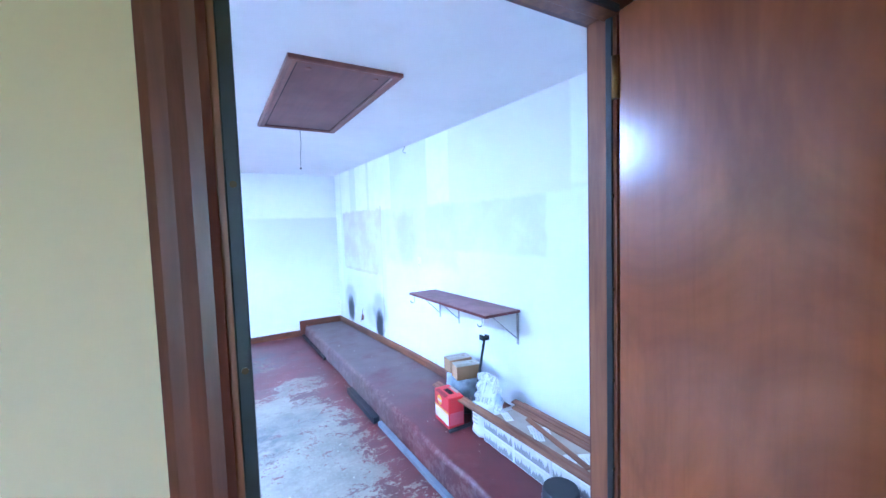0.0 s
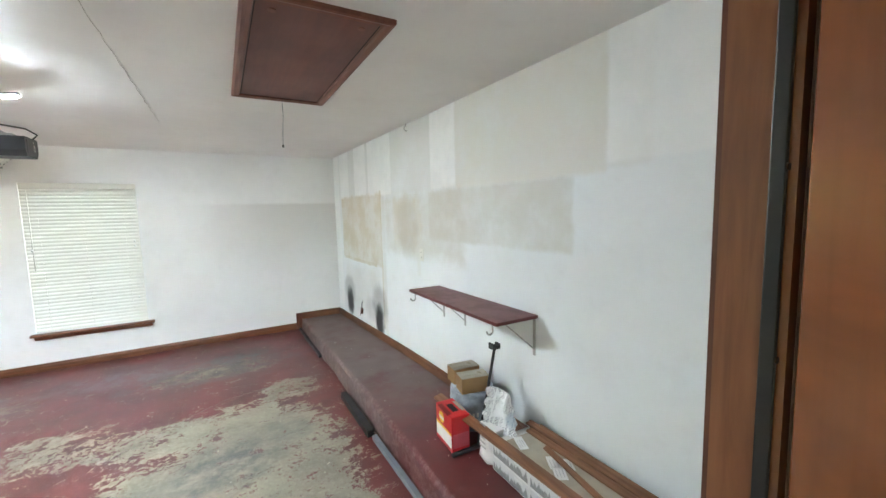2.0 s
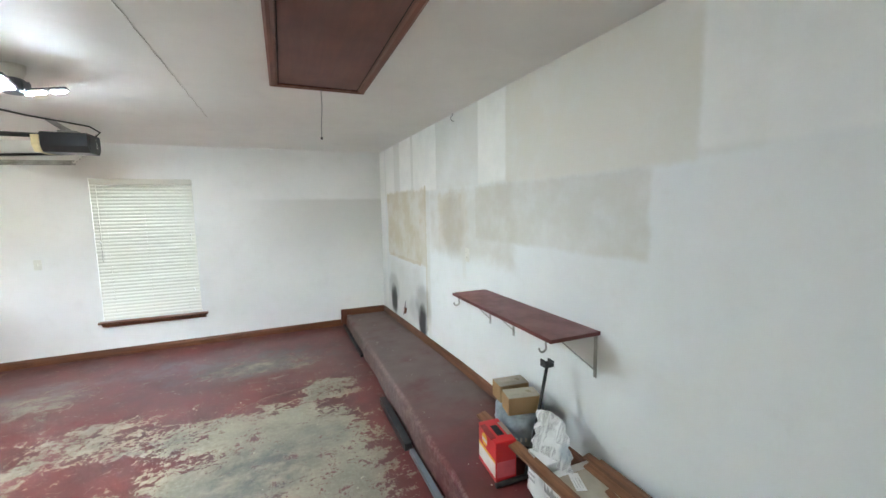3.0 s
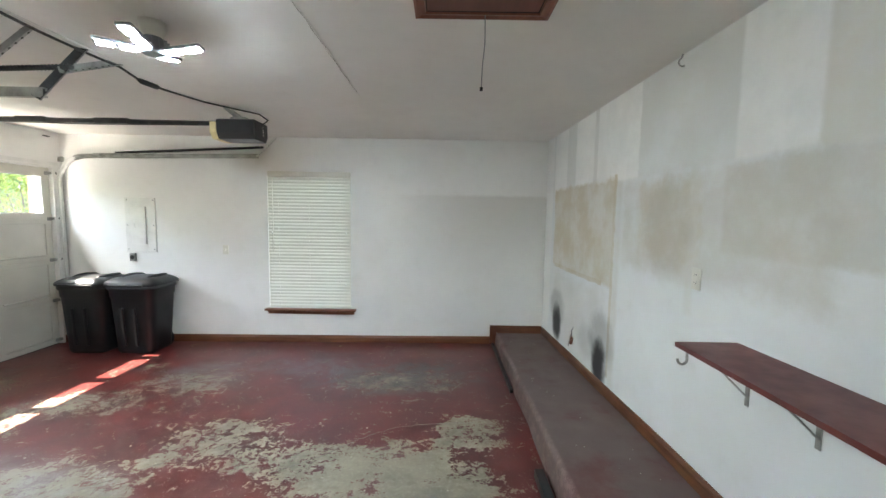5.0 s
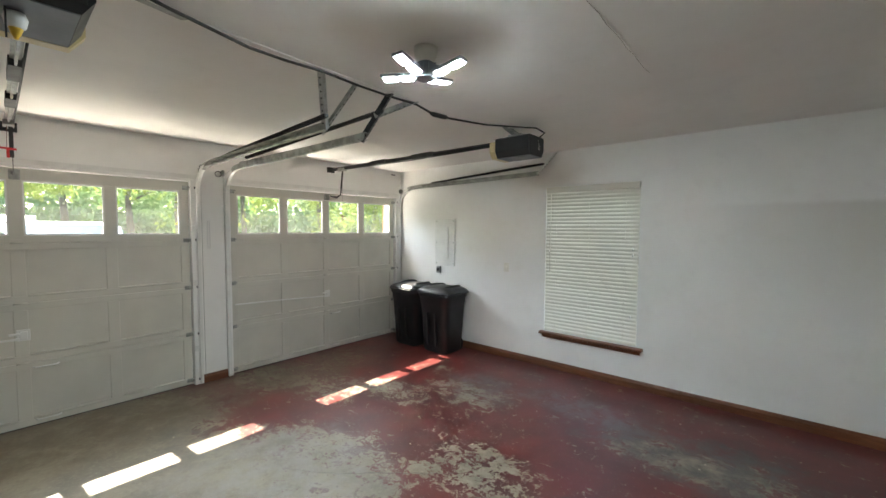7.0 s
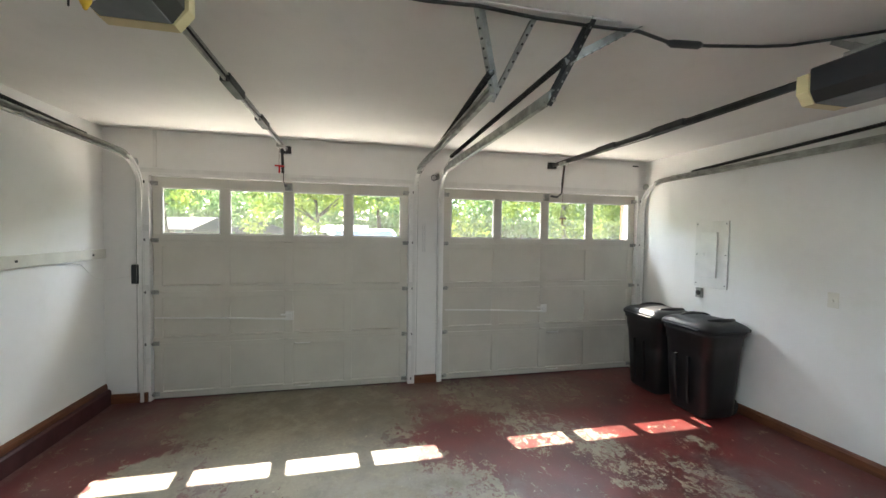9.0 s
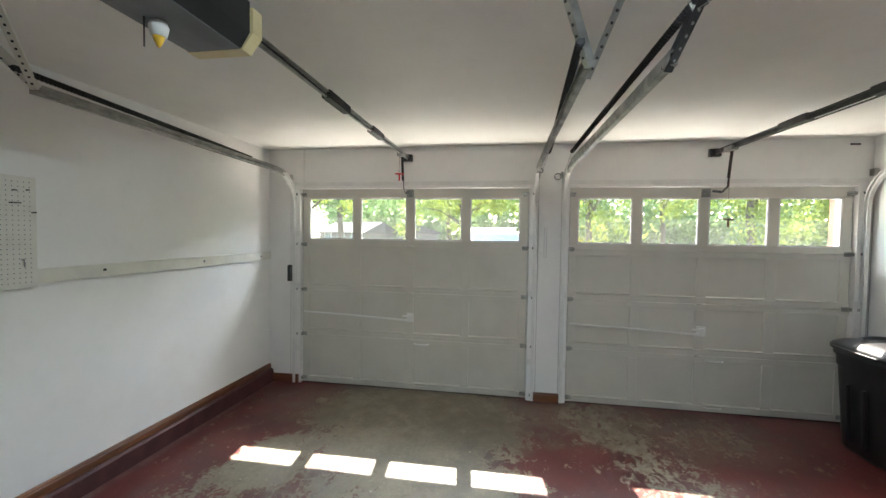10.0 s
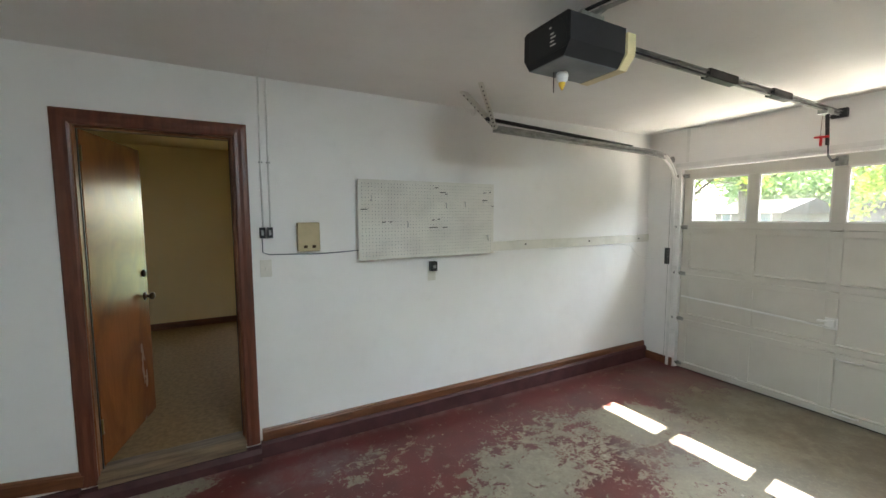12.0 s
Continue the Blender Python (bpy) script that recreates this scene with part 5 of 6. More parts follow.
def pegboard():
    t = thing("pegboard", "white painted pegboard with a few steel hooks on the wall", "pegboard", (0, YD, 0))
    x0, x1, z0, z1 = -1.505, -0.300, 1.313, 1.910
    part("board", bm_box((x0, 0.054, z0), (x1, 0.060, z1), None, 0.001), M_OLDWHITE, t)
    for x in (x0 + 0.02, -0.9, x1 - 0.05):
        part("batten", bm_box((x, 0.0, z0 + 0.02), (x + 0.035, 0.054, z1 - 0.02)), M_WHITEPART, t)
    me = bpy.data.meshes.new("peg_holes")
    vs, fs = [], []
    nx, nz = 46, 22
    for i in range(nx):
        for k in range(nz):
            cx, cz = x0 + 0.03 + i * (x1 - x0 - 0.06) / (nx - 1), z0 + 0.03 + k * (z1 - z0 - 0.06) / (nz - 1)
            b = len(vs)
            vs += [(cx + 0.0034 * math.cos(a * math.pi / 3), 0.0604, cz + 0.0034 * math.sin(a * math.pi / 3)) for a in range(6)]
            fs.append(tuple(range(b, b + 6)))
    me.from_pydata(vs, [], fs)
    me.materials.append(M_GREYINK)
    h = new("peg_hole", me)
    h.parent = t
    tagged(h, "rows of small round peg holes", kind="stuff")

    def peg(x, z):
        pts = [(x, 0.06, z), (x, 0.078, z), (x, 0.08, z - 0.03), (x + 0.004, 0.088, z - 0.04), (x + 0.012, 0.10, z - 0.038), (x + 0.014, 0.104, z - 0.028)]
        part("peg_hook", bm_tube(pts, 0.003, None, 6), M_STEEL, t, "small steel peg hook")

    for u, w in ((0.08, 0.80), (0.32, 0.47), (0.75, 0.74), (0.94, 0.26), (0.60, 0.72)):
        peg(x1 + (x0 - x1) * u, z0 + (z1 - z0) * w)
    for u, w, l in ((0.015, 0.63, 0.05), (0.48, 0.39, 0.07), (0.58, 0.39, 0.04), (0.90, 0.76, 0.05), (0.15, 0.47, 0.03), (0.20, 0.47, 0.02), (0.50, 0.49, 0.02), (0.54, 0.50, 0.02), (0.56, 0.86, 0.05), (0.60, 0.84, 0.02), (0.91, 0.87, 0.02), (0.96, 0.88, 0.015), (0.98, 0.68, 0.02), (0.52, 0.92, 0.03)):
        x, z = x1 + (x0 - x1) * u, z0 + (z1 - z0) * w
        part("straight_peg", bm_tube([(x, 0.064, z), (x - l, 0.066, z + 0.002)], 0.0035, None, 6), M_DARKSTEEL, t, "dark steel peg")
    return t


pegboard()
rail_board = thing("wall_rail", "white painted wooden rail board along the wall", "rail", (0, 0, 0), bm=bm_sweep([(-1.40, YD + 0.011, 1.365), (-2.6, YD + 0.011, 1.368), (-3.735, YD + 0.011, 1.377)], ((-0.019, -0.042), (0.011, -0.042), (0.011, 0.042), (-0.019, 0.042))), material=M_OLDWHITE)
for x in (-1.9, -2.75, -3.55):
    part("bolt", bm_tube([(x, YD + 0.022, 1.372), (x, YD + 0.028, 1.372)], 0.009, None, 8), M_DARKSTEEL, rail_board)
thing("alarm_wire", "thin white wire from the rail down to the sensor", "wire", (0, 0, 0), bm=bm_tube([(-2.2, YD + 0.018, 1.318), (-3.2, YD + 0.012, 1.325), (-3.42, YD + 0.006, 1.30), (-3.58, YD + 0.006, 1.17), (-3.735, YD + 0.006, 1.13), (-3.733, 1.0, 1.14), (-3.733, 1.16, 1.17)], 0.0022, None, 6), material=M_WHITEPART)


def sensor(at):
    t = thing("door_sensor", "small black sensor box on the wall by the track", "sensor", at)
    part("case", bm_box((0, -0.028, -0.09), (0.03, 0.028, 0.09), None, 0.005), M_BLACK, t)
    part("mount", bm_box((0.0, 0.028, -0.05), (0.006, 0.045, 0.05)), M_STEEL, t)


sensor((XJ, 1.175, 1.185))


def plug_device():
    t = thing("plug_adapter", "black plug-in adapter in an ivory socket under the pegboard", "adapter", (-0.923, YD, 1.165))
    part("plate", bm_box((-0.036, 0, -0.058), (0.036, 0.006, 0.058), None, 0.003), M_IVORY, t)
    part("outlet", bm_tube([(0, 0.005, -0.024), (0, 0.008, -0.024)], 0.016, None, 14), M_IVORY, t)
    a = part("adapter", bm_box((-0.028, 0.006, 0.025), (0.028, 0.06, 0.105), None, 0.006), M_BLACK, t, "black adapter case")
    part("adapter_label", bm_box((-0.014, 0.0602, 0.05), (0.012, 0.0608, 0.075)), M_GREYINK, a)


plug_device()


def chime_box():
    t = thing("door_chime", "old beige plastic chime box on the wall", "chime", (0.046, YD, 1.498))
    part("case", bm_box((-0.074, 0, -0.1), (0.074, 0.05, 0.1), None, 0.006), M_BEIGEPLAST, t)
    part("front_panel", bm_box((-0.066, 0.05, -0.03), (0.066, 0.054, 0.092), None, 0.002), M_BEIGEPLAST, t)
    part("lower_panel", bm_box((-0.066, 0.05, -0.092), (0.066, 0.057, -0.036), None, 0.002), M_BEIGEPLAST, t)
    for x in (-0.03, 0.025):
        part("button", bm_box((x - 0.012, 0.057, -0.076), (x + 0.012, 0.064, -0.056), None, 0.002), M_BRONZE, t)


chime_box()


def surface_conduit():
    t = thing("surface_wiring", "two thin white wires down the wall to black terminals", "wiring", (0, 0, 0))
    for x in (0.330, 0.284):
        part("wire", bm_tube([(x, YD + 0.006, 1.565), (x, YD + 0.006, 2.0), (x - 0.004, YD + 0.006, CEIL)], 0.006, None, 6), M_WHITEPART, t)
        part("clip", bm_box((x - 0.012, YD, 1.99), (x + 0.012, YD + 0.01, 2.0)), M_STEEL, t)
    for x in (0.336, 0.290):
        b = part("terminal", bm_box((x - 0.018, YD, 1.497), (x + 0.018, YD + 0.03, 1.568), None, 0.003), M_BLACK, t, "black terminal block")
        part("contact", bm_box((x - 0.007, YD + 0.03, 1.515), (x + 0.007, YD + 0.033, 1.55)), M_STEEL, b)
    part("wire", bm_tube([(0.338, YD + 0.005, 1.50), (0.338, YD + 0.005, 1.40), (0.30, YD + 0.005, 1.385), (0.0, YD + 0.005, 1.375), (-0.15, YD + 0.006, 1.378), (-0.31, YD + 0.01, 1.387)], 0.004, None, 6), M_GREYPLAST, t, "grey wire along the wall")


surface_conduit()


# ---------- shelf ----------
def wall_shelf():
    t = thing("wall_shelf", "oxblood painted wooden wall shelf on steel brackets", "shelf", (0, 0, 0))
    z, y0, y1 = 1.045, 2.41, 3.60
    part("board", bm_prism(((2.045, y0), (east_x(y0), y0), (east_x(y1), y1), (2.045, y1)), z, z + 0.02), M_SHELF, t)
    for y in (2.44, 3.20, 3.52):
        x = east_x(y)
        br = part("bracket", bm_box((x - 0.004, y - 0.011, z - 0.24), (x, y + 0.011, z), None, 0.001), M_STEEL, t)
        part("bracket_arm", bm_box((2.10, y - 0.011, z - 0.004), (x - 0.004, y + 0.011, z)), M_STEEL, br)
        part("bracket_brace", bm_sweep([(x - 0.004, y, z - 0.20), (2.13, y, z - 0.006)], ((-0.009, -0.002), (0.009, -0.002), (0.009, 0.002), (-0.009, 0.002)), (0, 0, 1)), M_STEEL, br)
    for y in (3.57, 2.50):
        pts = [(2.085, y, z), (2.085, y, z - 0.045)] + [(2.065 + 0.022 * math.cos(a), y, z - 0.05 - 0.024 * math.sin(a)) for a in [0.2 + k * 0.42 for k in range(8)]]
        part("rod_hook", bm_tube(pts, 0.0055, None, 8), M_STEEL, t, "steel closet rod hook")


wall_shelf()


# ---------- things on the ledge ----------
def red_carton():
    t = thing("red_carton", "bright red carton with yellow print and carrying slot on the ledge", "carton", pose(1.930, 2.735, ledge_z(2.77) + 0.004, 0, 0, -4))
    part("box", bm_box((-0.062, -0.115, 0), (0.062, 0.115, 0.232), None, 0.004), M_RED, t)
    part("side_band", bm_box((-0.0635, -0.108, 0.03), (-0.062, 0.108, 0.11)), M_PRINT, t, "pale printed band")
    part("yellow_band", bm_box((-0.0638, -0.108, 0.11), (-0.062, 0.108, 0.124)), M_YELLOW, t)
    bm = bm_tube([(-0.0622, 0.03, 0.172), (-0.0640, 0.03, 0.172)], 0.036, None, 16)
    part("printed_shape", bm, M_YELLOW, t, "yellow printed shape")
    part("printed_shape", bm_box((-0.0645, -0.005, 0.16), (-0.063, 0.06, 0.18), None, 0.0), M_PRINT, t)
    part("end_band", bm_box((-0.055, -0.1165, 0.03), (0.055, -0.115, 0.12)), plain("rose_print", (0.62, 0.10, 0.12), 0.5), t)
    part("slot", bm_box((-0.02, -0.05, 0.2315), (0.02, 0.05, 0.2335), None, 0.0), M_HOLE, t)
    part("flap", bm_box((-0.045, -0.07, 0.2325), (-0.015, 0.075, 0.239), None, 0.001, pose(0, 0, 0, 0, -6, 0)), plain("dark_red_flap", (0.34, 0.03, 0.03), 0.5), t)
    part("flap", bm_box((0.016, -0.06, 0.2325), (0.045, 0.07, 0.237), None, 0.001, pose(0, 0, 0, 0, 5, 0)), M_CARDTOP, t)


red_carton()


def tub():
    t = thing("plastic_tub", "blue-grey plastic tub wrapped in crinkled film on the ledge", "tub", (2.165, 2.86, ledge_z(2.86) + 0.004))
    part("tub_body", bm_tube([(0, 0, 0), (0, 0, 0.01), (0, 0, 0.10)], [0.115, 0.125, 0.135], None, 28), M_DARKSTEEL, t)
    bm = bmesh.new()
    rings = []
    for k in range(10):
        z = 0.09 + 0.182 * k / 9
        rings.append([bm.verts.new(((0.147 + 0.005 * math.sin(7 * a + k) + 0.004 * math.sin(17 * a + 2.0 * k) + (0.006 if k in (5, 6) else 0)) * math.cos(a), (0.147 + 0.005 * math.sin(7 * a + k) + 0.004 * math.sin(17 * a + 2.0 * k) + (0.006 if k in (5, 6) else 0)) * math.sin(a), z)) for a in [2 * math.pi * j / 48 for j in range(48)]])
    for a, b in zip(rings, rings[1:]):
        for k in range(48):
            bm.faces.new((a[k], a[(k + 1) % 48], b[(k + 1) % 48], b[k])).smooth = True
    bm.faces.new(rings[-1])
    f = part("film", bm, M_BUCKET, t, "crinkled blue-grey film")
    for k in range(9):
        a = math.pi * (0.95 + 0.055 * k)
        part("print_bar", bm_box((0.156, -0.006, 0.125), (0.158, 0.006, 0.15), None, 0, pose(0, 0, 0, 0, 0, math.degrees(a))), M_PRINT, f)
    part("lid", bm_tube([(0, 0, 0.272), (0, 0, 0.279)], [0.148, 0.14], None, 28), M_BUCKET, t)


tub()


def small_carton(at, turn, top):
    t = thing("cardboard_box", "small brown cardboard box with a dusty top on the tub", "box", pose(*at, 0, 0, turn), "boxes on the tub")
    part("carton", bm_box((-0.06, -0.10, 0), (0.06, 0.10, 0.104), None, 0.003), M_CARD, t)
    part("top_flap", bm_box((-0.059, -0.099, 0.104), (-0.001, 0.099, 0.107)), top, t)
    part("top_flap", bm_box((0.001, -0.099, 0.104), (0.059, 0.099, 0.106)), top, t)
    part("tape", bm_box((-0.02, -0.0995, 0.1072), (0.02, 0.0995, 0.1082)), M_TAPE, t)


ZT = ledge_z(2.86) + 0.004 + 0.280
small_carton((2.165, 2.965, ZT), 84, M_CARDTOP)
small_carton((2.135, 2.80, ZT), 78, M_CARDTOP)


def pry_bar():
    t = thing("steel_support_bar", "dark steel bar with a forked head leaning on the wall", "bar", (0, 0, 0))
    part("rod", bm_tube([(2.03, 2.60, ledge_z(2.6) + 0.012), (2.12, 2.625, 0.50), (2.205, 2.645, 0.82)], 0.0095, None, 8), M_DARKSTEEL, t)
    bm = bm_box((2.175, 2.62, 0.815), (2.235, 2.67, 0.835), None, 0.003)
    bm_box((2.175, 2.62, 0.835), (2.185, 2.67, 0.856), bm, 0.002)
    bm_box((2.225, 2.62, 0.835), (2.235, 2.67, 0.850), bm, 0.002)
    part("head", bm, M_DARKSTEEL, t, "forked steel head")
    part("foot", bm_tube([(1.845, 2.60, ledge_z(2.6) + 0.014), (2.04, 2.60, ledge_z(2.6) + 0.014)], 0.014, None, 8), M_DARKSTEEL, t)


pry_bar()


M_PALEINK = plain("faded_grey_ink", (0.46, 0.46, 0.46), 0.6)


def newsprint():
    """White paper with columns of tiny grey lines."""
    n = Nodes("printed_white_paper", 0.65, 0, 0.3)
    v = n.xyz()
    line = n.math("GREATER_THAN", n.math("FRACT", n.math("MULTIPLY", v[2], 125.0)), 0.5)
    word = n.ramp(n.noise(110, 3, 0.6, n.coord((1, 1.4, 0.3))), 0.42, 0.5)
    gap = n.math("GREATER_THAN", n.math("FRACT", n.math("MULTIPLY", v[1], 15.0)), 0.14)
    block = n.ramp(n.noise(14, 2), 0.40, 0.46)
    ink = n.math("MULTIPLY", n.math("MULTIPLY", line, word), n.math("MULTIPLY", gap, block))
    c = n.mix(n.math("MULTIPLY", ink, 0.9), (0.66, 0.66, 0.65), (0.14, 0.14, 0.15))
    c = n.mix(n.math("MULTIPLY", spot_mask(n, (v[1], v[2]), (-0.07, 0.09), (0.05, 0.06), 0.6, 30), 0.6), c, (0.22, 0.28, 0.36))
    n.bump(n.noise(35, 4), 0.3, 0.004)
    return n.done(c)


def grey_picture():
    """A dark grey printed townscape under a pale sky."""
    n = Nodes("grey_townscape_print", 0.5, 0, 0.4)
    v = n.xyz()
    tower = n.noise(48, 2, 0.5, n.coord((1, 1, 0.05)))
    edge = n.math("ADD", n.math("MULTIPLY", tower, 0.14), -0.030)
    dark = n.ramp(n.math("SUBTRACT", edge, v[2]), -0.006, 0.006)
    tone = n.mix(n.noise(55, 4, 0.7), (0.05, 0.05, 0.05), (0.34, 0.34, 0.34))
    return n.done(n.mix(n.math("MULTIPLY", dark, 0.85), (0.62, 0.62, 0.62), tone))


M_NEWS, M_TOWN = newsprint(), grey_picture()


def paper_bag():
    t = thing("paper_bag", "white printed paper sack leaning with its top folded over", "sack", (2.07, 2.475, ledge_z(2.5) + 0.004))
    bm = bmesh.new()
    rings = []
    for k in range(9):
        z = 0.0255 * k
        w, d = 0.068 + 0.010 * math.sin(k * 1.1), 0.075 + 0.006 * math.sin(k * 1.7 + 1)
        rings.append([bm.verts.new((d * math.copysign(abs(math.cos(a)) ** 0.5, math.cos(a)) + 0.006 * math.sin(5 * a + k), w * math.copysign(abs(math.sin(a)) ** 0.5, math.sin(a)) + 0.004 * math.sin(9 * a + 2 * k), z)) for a in [2 * math.pi * j / 28 for j in range(28)]])
    for a, b in zip(rings, rings[1:]):
        for k in range(28):
            bm.faces.new((a[k], a[(k + 1) % 28], b[(k + 1) % 28], b[k])).smooth = True
    bm.faces.new(rings[0][::-1]), bm.faces.new(rings[-1])
    part("sack", bm, M_PAPER, t)
    # the crumpled top that stands up behind, leaning to the wall
    r = random.Random(5)
    wob = [[r.uniform(-1, 1) for i in range(13)] for k in range(13)]
    bm = bmesh.new()
    for back in (0.0, 0.004):
        g = []
        for k in range(13):
            f = k / 12
            half = 0.118 - 0.035 * f + 0.010 * math.sin(k * 1.9)
            mid = 0.020 * f + 0.055 * f * f
            g.append([bm.verts.new((back + 0.005 * wob[k][i] + 0.009 * math.sin(i * 0.8 + k * 0.4) * (0.3 + f), mid + half * (i / 6 - 1), 0.25 * f - 0.012 * abs(i / 6 - 1) * f + 0.004 * wob[i][k])) for i in range(13)])
        for k in range(12):
            for i in range(12):
                bm.faces.new((g[k][i], g[k][i + 1], g[k + 1][i + 1], g[k + 1][i])).smooth = True
    top = part("sack_top", bm, M_NEWS, t, "crumpled sack top printed with small grey text")
    top.matrix_local = pose(-0.01, -0.045, 0.175, 0, 34, 24)
    for k in range(6):
        part("text_bar", bm_box((-0.082, -0.02, 0.08 + 0.028 * k), (-0.0805, 0.035, 0.09 + 0.028 * k)), M_PALEINK, t)


paper_bag()


def tile_box(at, seed):
    r = random.Random(seed)
    t = thing("tile_box", "white printed carton of tiles with a grey townscape picture", "box", at, "stacked tile cartons")
    L = 0.302
    part("carton", bm_box((0, -L, 0), (0.30, 0, 0.087), None, 0.003), M_PAPER, t)
    part("picture", bm_box((-0.0012, -L + 0.008, 0.006), (0.0, -0.008, 0.080)), M_TOWN, t, "grey printed townscape")
    part("label_block", bm_box((-0.0018, -L + r.uniform(0.02, 0.05), 0.058), (-0.0008, -L + 0.11, 0.074)), M_PAPER, t)


for col in range(4):
    for row in range(2):
        tile_box((1.99, 2.385 - 0.308 * col, ledge_z(2.2) + 0.006 + 0.0885 * row), col * 2 + row)
ZP = ledge_z(2.2) + 0.006 + 0.177
sheet = thing("cardboard_sheet", "grey-brown cardboard sheet lying on the tile cartons", "cardboard", (0, 0, 0), bm=bm_box((2.03, 1.17, ZP), (2.29, 2.33, ZP + 0.005)), material=M_CARDTOP)
for (x, y, w, l, rz) in ((2.10, 2.27, 0.05, 0.12, 70), (2.13, 2.05, 0.06, 0.10, 60), (2.10, 1.98, 0.06, 0.11, 58), (2.18, 2.0, 0.05, 0.09, 60), (2.15, 1.66, 0.07, 0.11, 62), (2.19, 1.60, 0.06, 0.11, 60), (2.08, 1.72, 0.05, 0.08, 60)):
    card = thing("paper_label", "white paper label with grey lines on the cardboard", "label", pose(x, y, ZP + 0.0055, 0, 0, rz), "labels on the cardboard", bm=bm_box((-l / 2, -w / 2, 0), (l / 2, w / 2, 0.0012)), material=M_PAPER)
    for k in range(3):
        part("text_bar", bm_box((-l * 0.35, -w * 0.3 + k * w * 0.28, 0.0012), (l * 0.2, -w * 0.3 + k * w * 0.28 + 0.003, 0.0016)), M_PALEINK, card)


def moulding(a, b, w, h, label):
    prof = ((-w / 2, 0), (w / 2, 0), (w / 2, h * 0.55), (w * 0.3, h * 0.7), (w * 0.1, h * 0.75), (-w * 0.1, h), (-w / 2, h))
    bm = bm_sweep([a, b], prof)
    return thing("wood_moulding", label, "wood moulding", (0, 0, 0), "loose mouldings", bm=bm, material=M_PLANKWOOD)


moulding((1.95, 2.965, ZP + 0.022), (2.03, 1.20, ZP + 0.008), 0.062, 0.02, "long brown wooden moulding laid along the carton edge")
moulding((2.225, 2.34, ZP + 0.006), (2.255, 1.15, ZP + 0.006), 0.05, 0.016, "brown wooden moulding lying along the wall")
moulding((2.285, 2.33, ZP + 0.006), (2.315, 1.15, ZP + 0.006), 0.05, 0.018, "brown wooden moulding lying against the wall")
moulding((2.255, 2.38, ZP + 0.0245), (2.29, 1.16, ZP + 0.0245), 0.045, 0.014, "brown wooden moulding on top of two others")
moulding((2.18, 2.16, ZP + 0.0075), (2.085, 1.60, ZP + 0.0075), 0.028, 0.014, "thin brown wooden strip on the cardboard")


def hose_reel():
    t = thing("cable_roll", "black coiled roll beside the tile cartons on the ledge", "roll", pose(1.90, 1.62, ledge_z(1.6) + 0.004, 0, 0, 0))
    part("rim", bm_tube([(0, 0, 0.0), (0, 0, 0.02), (0, 0, 0.13), (0, 0, 0.15)], [0.085, 0.092, 0.092, 0.085], None, 26), M_BLACK, t)
    part("band", bm_tube([(0, 0, 0.05), (0, 0, 0.10)], 0.096, None, 26), M_GREYPLAST, t)


hose_reel()


def floor_tube(a, b, r, label, mat):
    t = thing("floor_bar", label, "bar", (0, 0, 0), "bars along the ledge")
    a, b = Vector(a), Vector(b)
    d = (b - a).normalized()
    part("tube", bm_sweep([a, b], [(r * x, r * z) for x, z in ((-1, -1), (1, -1), (1, 1), (-1, 1))]), mat, t)
    for p, s in ((a, -1), (b, 1)):
        part("end_cap", bm_sweep([p + d * s * 0.0005, p + d * s * 0.004], [(r * 0.75 * x, r * 0.75 * z) for x, z in ((-1, -1), (1, -1), (1, 1), (-1, 1))]), M_HOLE, t)
    return t


floor_tube((1.622, 6.64, 0.018), (1.632, 5.32, 0.018), 0.016, "dark square steel bar lying along the ledge", M_DARKSTEEL)
floor_tube((1.60, 4.17, 0.028), (1.605, 3.42, 0.028), 0.027, "black rubber-covered bar lying along the ledge", M_BLACK)
floor_tube((1.618, 3.38, 0.018), (1.635, 2.2, 0.018), 0.017, "grey steel bar lying along the ledge", M_GREYPLAST)


# ---------- small marks ----------
def floor_crack(pts, seed):
    r = random.Random(seed)
    fine = []
    for a, b in zip(pts, pts[1:]):
        for k in range(8):
            f = k / 8
            x, y = a[0] + (b[0] - a[0]) * f + r.uniform(-0.012, 0.012), a[1] + (b[1] - a[1]) * f + r.uniform(-0.012, 0.012)
            fine.append((x, y, floor_z(x) + 0.0005))
    bm = bm_tube(fine, [0.0012 + 0.0018 * r.random() for _ in fine], None, 4)
    setting("crack", bm, crack, "thin jagged crack in the floor", "crack")


floor_crack([(-1.90, 3.72), (-1.64, 3.65), (-1.45, 3.76), (-1.27, 3.88), (-1.10, 4.04), (-0.86, 4.24), (-0.68, 4.40)], 1)
floor_crack([(-0.10, 4.17), (0.17, 4.34), (0.39, 4.55), (0.60, 4.69), (0.91, 4.78), (1.3, 4.80)], 2)


def pull_ring(y, z, r):
    pts = [(XJ + 0.012, y + r * math.sin(a), z + r * math.cos(a)) for a in [2 * math.pi * k / 20 for k in range(21)]]
    t = thing("pull_ring", "small dark steel ring hanging on the wall between the doors", "ring", (0, 0, 0))
    part("ring", bm_tube(pts, 0.004, None, 6), M_DARKSTEEL, t)
    part("eye_screw", bm_tube([(XJ - 0.002, y, z + r), (XJ + 0.016, y, z + r)], 0.004, None, 6), M_DARKSTEEL, t)


